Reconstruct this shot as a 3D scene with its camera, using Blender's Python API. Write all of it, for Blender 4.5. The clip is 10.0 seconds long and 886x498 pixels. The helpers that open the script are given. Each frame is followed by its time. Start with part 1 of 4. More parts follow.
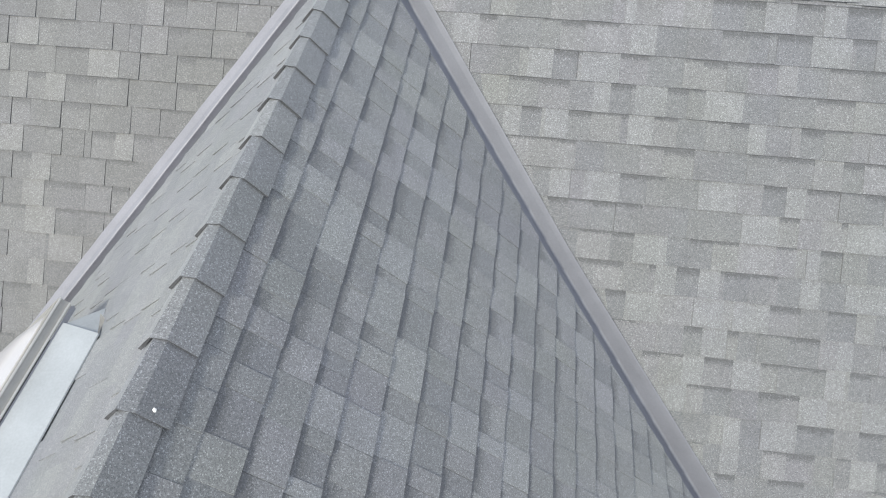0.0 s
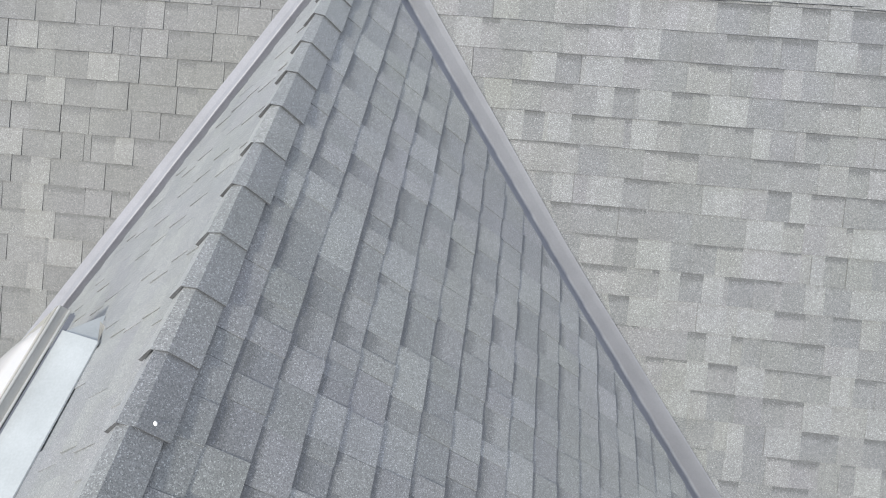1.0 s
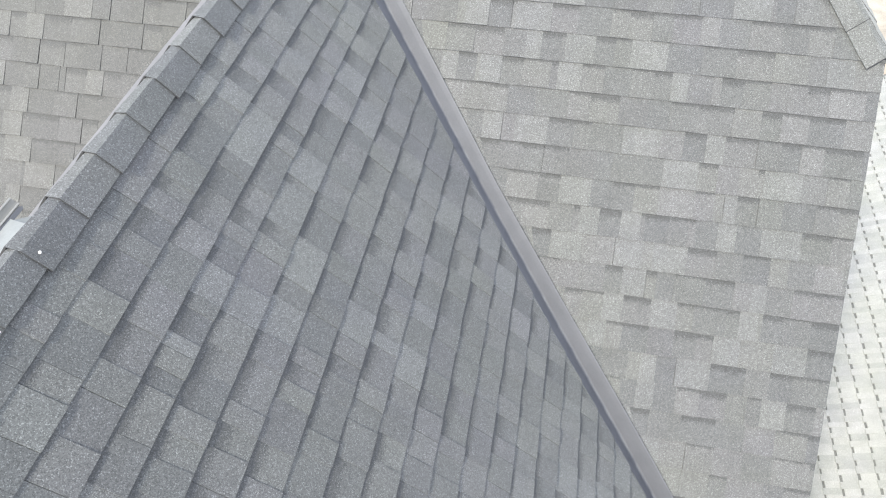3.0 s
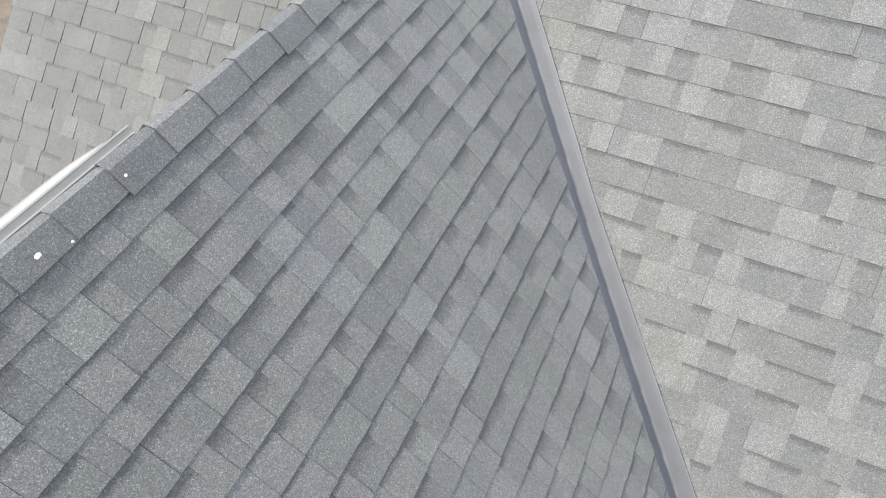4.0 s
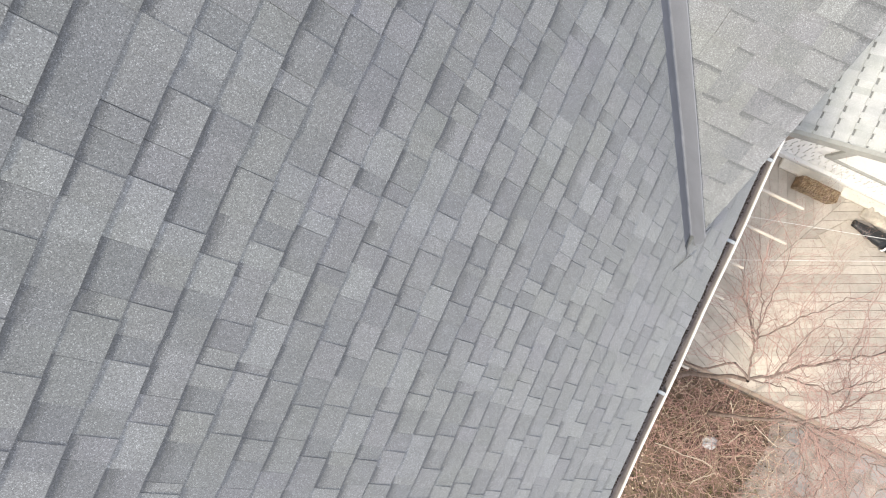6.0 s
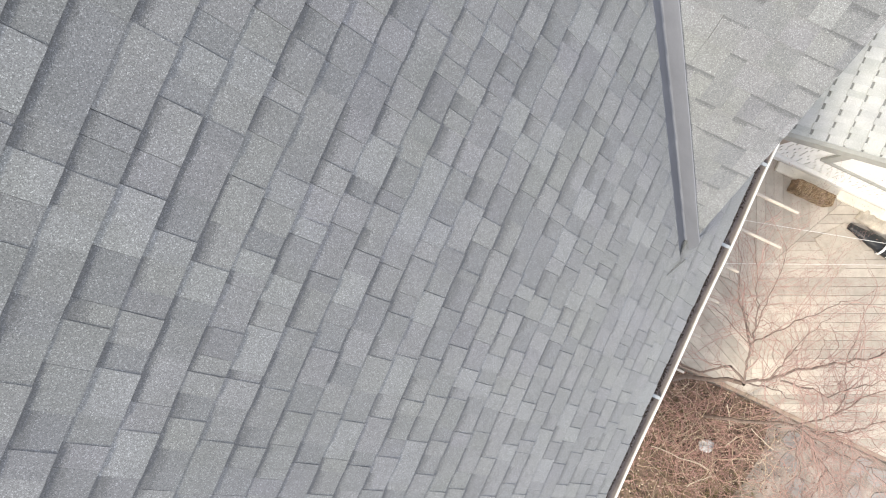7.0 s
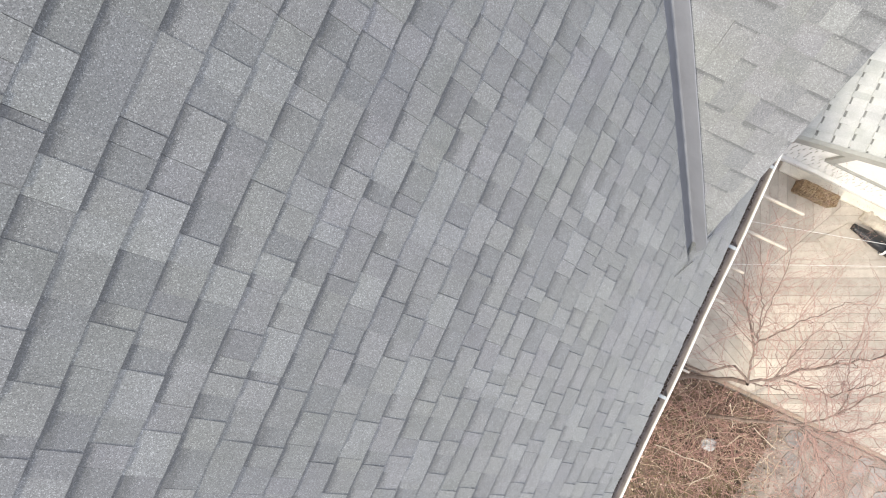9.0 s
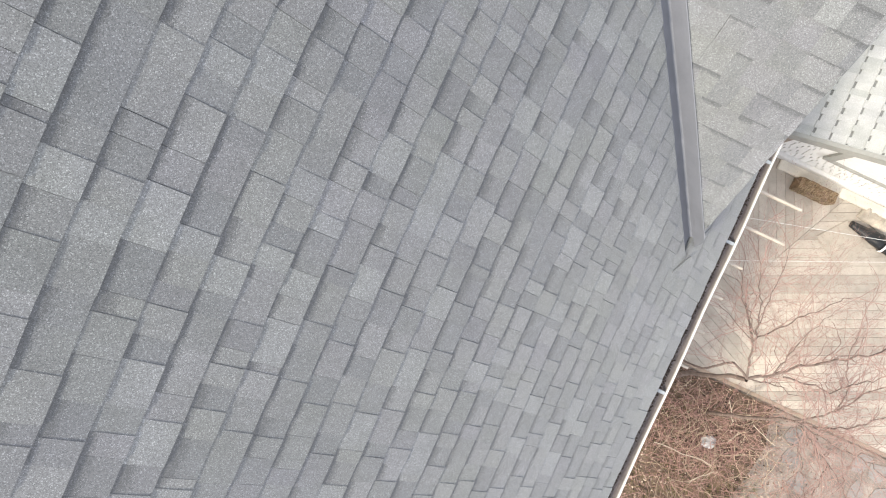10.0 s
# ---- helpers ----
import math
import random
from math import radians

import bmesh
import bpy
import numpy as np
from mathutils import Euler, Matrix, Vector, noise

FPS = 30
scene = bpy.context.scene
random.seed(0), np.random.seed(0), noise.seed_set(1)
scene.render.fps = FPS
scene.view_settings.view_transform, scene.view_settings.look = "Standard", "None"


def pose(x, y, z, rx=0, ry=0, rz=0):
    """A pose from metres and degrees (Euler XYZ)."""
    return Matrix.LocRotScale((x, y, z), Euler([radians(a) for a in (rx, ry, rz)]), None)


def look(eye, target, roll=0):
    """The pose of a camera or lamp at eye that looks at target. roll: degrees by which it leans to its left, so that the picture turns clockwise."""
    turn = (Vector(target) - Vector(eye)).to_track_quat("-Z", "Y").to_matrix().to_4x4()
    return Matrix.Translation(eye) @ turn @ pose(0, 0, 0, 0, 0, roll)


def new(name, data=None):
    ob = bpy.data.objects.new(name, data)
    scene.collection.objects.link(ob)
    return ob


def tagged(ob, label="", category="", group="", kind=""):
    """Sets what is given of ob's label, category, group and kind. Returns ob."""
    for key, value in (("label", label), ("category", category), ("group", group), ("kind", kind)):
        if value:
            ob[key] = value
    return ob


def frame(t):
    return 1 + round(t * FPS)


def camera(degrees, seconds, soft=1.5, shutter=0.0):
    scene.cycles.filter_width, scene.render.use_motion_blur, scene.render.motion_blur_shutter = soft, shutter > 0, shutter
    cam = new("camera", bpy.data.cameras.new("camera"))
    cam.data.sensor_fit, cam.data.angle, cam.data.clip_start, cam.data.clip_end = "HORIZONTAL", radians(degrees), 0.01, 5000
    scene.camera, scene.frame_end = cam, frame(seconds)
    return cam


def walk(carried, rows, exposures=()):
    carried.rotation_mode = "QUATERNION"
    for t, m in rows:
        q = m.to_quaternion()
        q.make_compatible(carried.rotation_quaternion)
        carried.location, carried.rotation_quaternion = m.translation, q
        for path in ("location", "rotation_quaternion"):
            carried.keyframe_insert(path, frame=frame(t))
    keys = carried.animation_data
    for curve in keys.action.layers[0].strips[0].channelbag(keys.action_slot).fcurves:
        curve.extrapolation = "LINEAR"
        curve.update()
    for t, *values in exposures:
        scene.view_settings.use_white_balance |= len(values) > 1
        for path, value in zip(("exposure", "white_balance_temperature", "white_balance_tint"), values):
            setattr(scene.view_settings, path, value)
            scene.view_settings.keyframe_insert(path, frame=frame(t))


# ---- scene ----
# World: x along the main ridge, y along the ridge of the cross gable, z up from the yard.
cam = camera(66.68, 10.0, soft=1.1)
PATH = [
    (0, pose(0.806, -3.320, 8.754, 41.01, -0.06, 7.29)),
    (0.5, pose(0.791, -3.306, 8.748, 41.00, -0.04, 7.30)),
    (1, pose(0.789, -3.287, 8.755, 40.98, -0.10, 7.28)),
    (1.5, pose(0.822, -3.340, 8.752, 41.04, -0.07, 7.34)),
    (2, pose(0.890, -3.512, 8.724, 41.17, -0.00, 7.32)),
    (2.5, pose(1.050, -3.646, 8.700, 41.11, -0.03, 7.50)),
    (2.7, pose(1.185, -3.642, 8.701, 41.03, 0.04, 7.67)),
    (3.8, pose(1.464, -3.589, 8.613, 41.57, -0.20, 23.78)),
    (4, pose(1.444, -3.573, 8.617, 41.18, -0.44, 24.77)),
    (4.1, pose(1.436, -3.565, 8.620, 39.80, -0.49, 24.85)),
    (4.2, pose(1.427, -3.558, 8.622, 36.63, -0.56, 25.01)),
    (4.3, pose(1.418, -3.550, 8.625, 32.16, -0.66, 25.15)),
    (4.4, pose(1.409, -3.543, 8.627, 27.20, -0.66, 25.22)),
    (4.5, pose(1.407, -3.534, 8.626, 20.84, -0.68, 25.31)),
    (4.6, pose(1.410, -3.530, 8.627, 19.17, -0.63, 25.34)),
    (4.7, pose(1.412, -3.527, 8.627, 14.97, -0.61, 25.41)),
    (4.8, pose(1.415, -3.523, 8.628, 12.41, -0.57, 25.42)),
    (5, pose(1.420, -3.515, 8.630, 8.20, -0.53, 25.38)),
    (5.1, pose(1.424, -3.517, 8.626, 6.62, -0.54, 25.32)),
    (5.2, pose(1.428, -3.518, 8.621, 3.34, -0.62, 25.18)),
    (5.3, pose(1.433, -3.519, 8.616, -0.50, -0.78, 25.09)),
    (5.5, pose(1.441, -3.522, 8.607, -0.54, -0.79, 24.89)),
    (7, pose(1.470, -3.491, 8.615, -0.32, -0.93, 24.79)),
    (7.5, pose(1.429, -3.480, 8.615, -0.64, -0.94, 25.11)),
    (8, pose(1.414, -3.482, 8.629, -0.63, -0.85, 25.11)),
    (8.5, pose(1.416, -3.496, 8.633, -0.59, -0.92, 25.02)),
    (9, pose(1.406, -3.491, 8.649, -0.62, -0.89, 25.05)),
    (9.5, pose(1.407, -3.500, 8.661, -0.62, -0.89, 25.04)),
    (10, pose(1.427, -3.523, 8.670, -0.48, -0.90, 24.85)),
]

walk(cam, PATH, exposures=[(0.0, 0.57, 6400, 10.2), (0.7, 0.69, 6440, 10.2), (2.5, 0.74, 6500, 10.2), (4.0, 0.77, 6660, 9.5), (4.5, 0.96, 6720, 11.5), (5.5, 0.94, 6740, 11.7), (10.0, 0.93, 6740, 11.7)])

# ---- light ----
world = bpy.data.worlds.new("sky")
scene.world = world
world.use_nodes = True
wn = world.node_tree.nodes
sky = wn.new("ShaderNodeTexSky")
sky.sky_type = "NISHITA"
sky.sun_disc = False
SUN_ELEV, SUN_AZ = radians(45.4), radians(214.6)     # the sun stands high over -y, a little over -x
sky.sun_elevation = SUN_ELEV
sky.sun_rotation = SUN_AZ
sky.air_density, sky.dust_density, sky.ozone_density = 1.0, 4.0, 1.0
haze = wn.new("ShaderNodeMix")                  # bright cloud veil over the blue
haze.data_type = "RGBA"
haze.inputs["Factor"].default_value = 0.85
haze.inputs[7].default_value = (5.65, 6.12, 6.85, 1)
world.node_tree.links.new(sky.outputs[0], haze.inputs[6])
world.node_tree.links.new(haze.outputs[2], wn["Background"].inputs["Color"])
wn["Background"].inputs["Strength"].default_value = 0.12

sun = new("sun", bpy.data.lights.new("sun", "SUN"))
sun.data.energy = 2.42
sun.data.angle = radians(7)
sun.data.color = (1.0, 0.950, 0.80)
sun_way = Vector((math.sin(SUN_AZ) * math.cos(SUN_ELEV), math.cos(SUN_AZ) * math.cos(SUN_ELEV), math.sin(SUN_ELEV)))
sun.matrix_world = look(sun_way * 40, (0, 0, 0))

# ---- materials ----
def material(name):
    m = bpy.data.materials.new(name)
    m.use_nodes = True
    n = m.node_tree.nodes
    return m, n, m.node_tree.links, n["Principled BSDF"]


def noise_node(n, l, scale, detail=2.0, rough=0.5, coord=None):
    t = n.new("ShaderNodeTexNoise")
    t.inputs["Scale"].default_value = scale
    t.inputs["Detail"].default_value = detail
    t.inputs["Roughness"].default_value = rough
    if coord is None:
        c = n.new("ShaderNodeTexCoord")
        coord = c.outputs["Object"]
    l.new(coord, t.inputs["Vector"])
    return t.outputs["Fac"]


def ramp(n, l, fac, stops):
    r = n.new("ShaderNodeValToRGB")
    e = r.color_ramp.elements
    while len(e) < len(stops):
        e.new(0.5)
    for el, (p, c) in zip(e, stops):
        el.position, el.color = p, (*c, 1)
    l.new(fac, r.inputs["Fac"])
    return r.outputs["Color"]


def mix(n, l, kind, fac, a, b):
    x = n.new("ShaderNodeMix")
    x.data_type, x.blend_type = "RGBA", kind
    for sock, v in ((x.inputs["Factor"], fac), (x.inputs[6], a), (x.inputs[7], b)):
        if isinstance(v, (int, float)):
            sock.default_value = v
        elif isinstance(v, tuple):
            sock.default_value = (*v, 1)
        else:
            l.new(v, sock)
    return x.outputs[2]


def bump(n, l, height, strength, dist, bsdf):
    b = n.new("ShaderNodeBump")
    b.inputs["Strength"].default_value = strength
    b.inputs["Distance"].default_value = dist
    l.new(height, b.inputs["Height"])
    l.new(b.outputs["Normal"], bsdf.inputs["Normal"])


def granule_material(name, stops, contrast=0.76, shadow_band=(0.074, 0.077, 0.083)):
    """Mineral granules on asphalt: a tone for each piece, coarse blotches and fine speckle. Where a tab carries one, a
    band of dark granules lies below its head, printed shadow line and painted butt shade in one: its map holds the
    depth of the band and the way down from the course above."""
    m, n, l, p = material(name)

    def sums(kind, a, b, clamp=False):
        x = n.new("ShaderNodeMath")
        x.operation, x.use_clamp = kind, clamp
        for sock, v in zip(x.inputs, (a, b)):
            if isinstance(v, (int, float)):
                sock.default_value = v
            else:
                l.new(v, sock)
        return x.outputs[0]

    info = n.new("ShaderNodeObjectInfo")
    geo = n.new("ShaderNodeNewGeometry")
    tone = ramp(n, l, sums("FRACT", sums("ADD", info.outputs["Random"], geo.outputs["Random Per Island"]), 0.0), stops)
    blot = ramp(n, l, noise_node(n, l, 7.0, 3.0), [(0.3, (0.92, 0.92, 0.92)), (0.7, (1.07, 1.07, 1.07))])
    drift = ramp(n, l, noise_node(n, l, 2.2, 3.0), [(0.35, (1.000, 1.004, 0.974)), (0.65, (1.004, 0.996, 1.024))])
    vor = n.new("ShaderNodeTexVoronoi")                 # one cell for each clump of granules
    vor.inputs["Scale"].default_value = GRAIN
    tc = n.new("ShaderNodeTexCoord")
    l.new(tc.outputs["Object"], vor.inputs["Vector"])
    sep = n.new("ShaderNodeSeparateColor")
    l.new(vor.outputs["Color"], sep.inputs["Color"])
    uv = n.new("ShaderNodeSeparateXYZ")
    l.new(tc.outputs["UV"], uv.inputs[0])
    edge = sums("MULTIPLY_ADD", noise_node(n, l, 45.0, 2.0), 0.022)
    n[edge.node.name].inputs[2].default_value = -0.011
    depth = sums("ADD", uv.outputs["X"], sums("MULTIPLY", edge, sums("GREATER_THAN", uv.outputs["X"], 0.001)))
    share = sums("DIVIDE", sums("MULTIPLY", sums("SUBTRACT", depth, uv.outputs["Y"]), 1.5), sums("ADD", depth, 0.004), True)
    # printed shadow line of the tab, with the butt's shade put into the colour
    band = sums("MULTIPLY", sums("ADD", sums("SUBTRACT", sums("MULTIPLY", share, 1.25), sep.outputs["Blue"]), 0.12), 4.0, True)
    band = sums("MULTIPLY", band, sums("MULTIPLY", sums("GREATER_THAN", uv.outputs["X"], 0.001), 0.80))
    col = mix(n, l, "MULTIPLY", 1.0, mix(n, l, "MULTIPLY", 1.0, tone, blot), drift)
    col = mix(n, l, "MIX", band, col, shadow_band)
    lo, hi, top = 1 - 0.62 * contrast, 1 + 0.42 * contrast, 1 + 1.40 * contrast
    cells = ramp(n, l, sep.outputs["Red"], [(0.0, (lo, lo, lo)), (0.42, (0.93, 0.93, 0.93)), (0.80, (1.05, 1.05, 1.05)), (0.90, (hi, hi, hi)), (1.0, (top, top, top))])
    col = mix(n, l, "MULTIPLY", 1.0, col, cells)
    clump = ramp(n, l, noise_node(n, l, 150.0, 4.0, 0.8), [(0.36, (1 - 0.23 * contrast,) * 3), (0.64, (1 + 0.23 * contrast,) * 3)])
    col = mix(n, l, "MULTIPLY", 1.0, col, clump)
    l.new(col, p.inputs["Base Color"])
    p.inputs["Roughness"].default_value = 0.62
    p.inputs["Specular IOR Level"].default_value = 0.6
    p.inputs["Sheen Weight"].default_value = 0.30
    p.inputs["Sheen Tint"].default_value = (0.90, 0.95, 1.0, 1)
    p.inputs["Sheen Roughness"].default_value = 0.6
    bump(n, l, sep.outputs["Green"], 0.35, 0.002, p)
    return m


GRAIN = 370.0                      # clumps of granules to a metre
GREY_STOPS = [(0.0, (0.140, 0.143, 0.155)), (0.3, (0.151, 0.158, 0.160)), (0.55, (0.164, 0.166, 0.178)), (0.8, (0.173, 0.179, 0.179)), (1.0, (0.187, 0.190, 0.200))]
LIGHT_STOPS = [(0.0, (0.178, 0.185, 0.192)), (1.0, (0.196, 0.203, 0.208))]
DARK_STOPS = [(0.0, (0.134, 0.140, 0.149)), (1.0, (0.150, 0.156, 0.164))]
OLD_STOPS = [(0.0, (0.113, 0.116, 0.121)), (0.5, (0.126, 0.129, 0.134)), (1.0, (0.141, 0.144, 0.149))]
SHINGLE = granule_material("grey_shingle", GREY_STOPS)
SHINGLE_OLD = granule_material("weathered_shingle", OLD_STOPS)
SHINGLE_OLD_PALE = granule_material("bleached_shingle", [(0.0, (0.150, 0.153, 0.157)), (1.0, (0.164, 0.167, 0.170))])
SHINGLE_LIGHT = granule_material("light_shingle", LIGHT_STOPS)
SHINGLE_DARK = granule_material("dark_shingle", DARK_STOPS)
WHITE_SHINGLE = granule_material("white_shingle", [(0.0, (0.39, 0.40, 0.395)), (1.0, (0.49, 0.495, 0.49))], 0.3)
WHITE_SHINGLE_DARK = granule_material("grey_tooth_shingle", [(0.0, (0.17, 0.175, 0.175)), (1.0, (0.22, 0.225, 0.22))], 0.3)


def plain(name, colour, rough=0.6, metal=0.0, vary=0.12, scale=9.0, fine=120.0):
    m, n, l, p = material(name)
    lo, hi = 1 - vary, 1 + vary
    a = ramp(n, l, noise_node(n, l, scale, 4.0, 0.6), [(0.3, (lo, lo, lo)), (0.7, (hi, hi, hi))])
    b = ramp(n, l, noise_node(n, l, fine, 2.0), [(0.3, (1 - vary / 2,) * 3), (0.7, (1 + vary / 2,) * 3)])
    col = mix(n, l, "MULTIPLY", 1.0, mix(n, l, "MULTIPLY", 1.0, colour, a), b)
    l.new(col, p.inputs["Base Color"])
    p.inputs["Roughness"].default_value = rough
    p.inputs["Metallic"].default_value = metal
    return m


VALLEY_METAL = plain("grey_coated_steel", (0.202, 0.211, 0.242), 0.58, 0.05, 0.08, 6.0)
# steel of the left valley, slightly paler than VALLEY_METAL
LEFT_VALLEY_METAL = plain("paler_coated_steel", (0.240, 0.244, 0.276), 0.50, 0.10, 0.10, 6.0)
ZINC = plain("pale_zinc", (0.39, 0.415, 0.435), 0.5, 0.2, 0.10, 5.0)
ALU = plain("taupe_aluminium", (0.43, 0.42, 0.395), 0.32, 0.35, 0.06)
GLINT = plain("glint_aluminium", (0.62, 0.61, 0.59), 0.3, 0.3, 0.04)
WHITE_PAINT = plain("white_paint", (0.80, 0.79, 0.77), 0.45, 0.0, 0.05)
GUTTER_IN = plain("gutter_inside", (0.33, 0.295, 0.295), 0.6, 0.1, 0.2)
DEBRIS = plain("leaf_litter", (0.075, 0.055, 0.045), 0.95, 0.0, 0.6, 40.0, 200.0)
# bare asphalt edge, its dark tone also painting the shade under cap butts
CUT_EDGE = plain("shaded_asphalt_edge", (0.085, 0.087, 0.093), 0.9, 0.0, 0.3)
UNDERLAY = plain("roof_underlay", (0.03, 0.03, 0.032), 0.95)
CREAM_WOOD = plain("cream_timber", (0.52, 0.46, 0.395), 0.7, 0.0, 0.12)
WALL_PAINT = plain("house_wall_paint", (0.70, 0.67, 0.60), 0.8)
GREY_TRIM = plain("grey_trim", (0.33, 0.33, 0.31), 0.6)
SOIL = plain("pale_sandy_yard", (0.56, 0.51, 0.45), 0.95, 0.0, 0.25, 1.5, 60.0)

# ---- building blocks ----
R2 = math.sqrt(0.5)
RIDGE = 7.30                       # height of the gable ridge over the yard
EXPOSURE = 0.143                   # shingle course


def part(name, bm, mat, parent=None, label=""):
    me = bpy.data.meshes.new(name)
    bm.normal_update()
    bm.to_mesh(me)
    bm.free()
    for one in (mat if isinstance(mat, (list, tuple)) else [mat]):
        me.materials.append(one)
    ob = new(name, me)
    ob.parent = parent
    if label:
        tagged(ob, label)
    return ob


def thing(name, label, category, at=(0, 0, 0), kind="", group=""):
    ob = new(name)
    ob.location = at
    ob.empty_display_size = 0.1
    return tagged(ob, label, category, group, kind)


def hexa(bm, lower, upper, index=0):
    """A block between two quads, both counter-clockwise seen from above."""
    v = [bm.verts.new(p) for p in (*lower, *upper)]
    faces = [(3, 2, 1, 0), (4, 5, 6, 7), (0, 1, 5, 4), (1, 2, 6, 5), (2, 3, 7, 6), (3, 0, 4, 7)]
    for q in faces:
        f = bm.faces.new([v[i] for i in q])
        f.material_index = index
    return v


def box(bm, x0, x1, y0, y1, z0, z1, index=0):
    return hexa(bm, [(x0, y0, z0), (x1, y0, z0), (x1, y1, z0), (x0, y1, z0)], [(x0, y0, z1), (x1, y0, z1), (x1, y1, z1), (x0, y1, z1)], index)


class Plane:
    """A roof plane: a along the eave, s up the slope from the ridge line (s is 0 at the ridge), h off the plane."""

    def __init__(self, origin, along, up):
        self.o, self.a, self.u = Vector(origin), Vector(along), Vector(up)
        self.n = self.a.cross(self.u).normalized()

    def at(self, a, s, h=0.0):
        return self.o + self.a * a + self.u * s + self.n * h


TOP = (0, 0, RIDGE)
MAIN = Plane(TOP, (1, 0, 0), (0, R2, R2))
GABLE_R = Plane(TOP, (0, 1, 0), (-R2, 0, R2))
GABLE_L = Plane(TOP, (0, -1, 0), (R2, 0, R2))


def slab(plane, a0, a1, butt, head, lo, hi, t0, t1, rng):
    """One tab between the lines butt(a) and head(a): t0 thick at its butt, lying at t1 at its head; cut along lo(s) and hi(s)."""
    j, u = rng.uniform(-0.0012, 0.0012), rng.uniform(-0.0008, 0.0008)
    s = [butt(a0) + j, butt(a1) + j, head(a1), head(a0)]
    a = [min(max(x, lo(y)), hi(y)) for x, y in zip((a0, a1, a1, a0), s)]
    if a[1] - a[0] < 0.004 and a[2] - a[3] < 0.004:
        return None
    a[1], a[2] = max(a[1], a[0] + 0.002), max(a[2], a[3] + 0.002)
    low = [plane.at(x, y, -0.030) for x, y in zip(a, s)]
    up = [plane.at(x, y, h) for x, y, h in zip(a, s, (t0, t0 + u, t1, t1))]
    return low, up


BLOCK = ((3, 2, 1, 0), (4, 5, 6, 7), (0, 1, 5, 4), (1, 2, 6, 5), (2, 3, 7, 6), (3, 0, 4, 7))
LAP = 0.02                         # how far a tab runs up under the course above


def even(phase, exposure=EXPOSURE):
    return lambda k, a: phase + k * exposure


def shingle_courses(plane, s_top, s_bottom, course, lo, hi, seed, widths=(0.08, 0.18), tooth=0.0046, marks=(), light=0.07, gap=(0.0, 0.0), dark=0.27, mid=0.0, plain_tabs=0.25, bands=(0.045, 0.085)):
    """All tabs of a roof plane, course by course, with course(k, a) the line of each butt: (tone, middle, low quad, top
    quad, depth of the painted shadow band).
    """
    rng = random.Random(seed)
    out = []
    k = 8
    while course(k, mid) > s_top - 0.012:
        k -= 1
    last = False
    above = lambda a: s_top - LAP
    while not last:
        butt = lambda a, k=k: course(k, a)
        if butt(mid) <= s_bottom + 0.03:
            butt, last = (lambda a: s_bottom), True
        head = lambda a, f=above: min(f(a) + LAP, s_top)
        s, t = butt(mid), head(mid)
        a0 = min(lo(s), lo(t)) - rng.uniform(0, 0.15)
        end = max(hi(s), hi(t))
        raised = rng.random() < 0.5
        todo = sorted(m[1:] for m in marks if m[0] == k)
        while a0 < end:
            w = rng.uniform(*widths)
            x = rng.random()
            tone = (1 if x > 1 - 1.3 * light else 0) if raised else (2 if x < dark else (1 if x > 1 - 0.3 * light else 0))
            if todo and a0 >= todo[0][0] - 0.012:
                m = todo.pop(0)
                w, tone = max(0.05, m[1] - a0), m[2]
                raised = tone == 1
            elif todo and a0 + w > todo[0][0] - 0.03:
                w = max(0.02, todo[0][0] - a0)
                tone = 0
            cut = a0 < lo(s) + 0.02 or a0 + w > hi(s) - 0.02
            t0 = 0.0058 + (tooth if raised and not cut else 0.0)
            slit = gap[1] * rng.uniform(0.5, 1.2) if rng.random() < gap[0] else 0.0
            q = slab(plane, a0, a0 + w - slit, butt, head, lo, hi, t0, 0.0008 if raised else 0.0, rng)
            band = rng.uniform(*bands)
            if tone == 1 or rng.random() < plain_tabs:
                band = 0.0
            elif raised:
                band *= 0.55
            if q:
                out.append((tone, plane.at(a0 + w / 2, butt(a0 + w / 2)), *q, band))
            a0 += w
            raised = not raised if rng.random() < 0.85 else raised
        above = butt
        k -= 1
    return out


def lay(tabs, roof, near, mats, count=300):
    """The tabs nearest to a spot of the plan become pieces of the roof; the rest is one joined part."""
    spot = Vector(near)
    tabs = sorted(tabs, key=lambda q: (q[1] - spot).length)

    def mesh_of(name, some):
        verts, faces, idx, uvs = [], [], [], []
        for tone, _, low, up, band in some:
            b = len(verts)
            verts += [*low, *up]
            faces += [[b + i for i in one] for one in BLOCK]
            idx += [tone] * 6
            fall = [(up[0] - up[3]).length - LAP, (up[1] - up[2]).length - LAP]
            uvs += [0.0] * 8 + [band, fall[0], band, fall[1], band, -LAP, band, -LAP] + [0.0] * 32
        me = bpy.data.meshes.new(name)
        me.from_pydata(verts, [], faces)
        for m in mats:
            me.materials.append(m)
        me.polygons.foreach_set("material_index", idx)
        me.uv_layers.new(name="band").data.foreach_set("uv", uvs)
        me.update()
        ob = new(name, me)
        ob.parent = roof
        return ob

    for q in tabs[:count]:
        mesh_of("shingle", [q])
    if tabs[count:]:
        tagged(mesh_of("more_shingles", tabs[count:]), kind="stuff")


TONES = (SHINGLE, SHINGLE_LIGHT, SHINGLE_DARK)

# ---- the roofs: decking ----
RAKE_X, EAVE_X, FRONT_Y, MAIN_RIDGE = 2.90, 3.25, -7.2, -0.16    # MAIN_RIDGE: down the slope from the gable's ridge
LEFT_X = -2.85
FOOT = 2.985                       # how far the valley runs out over the gable slope


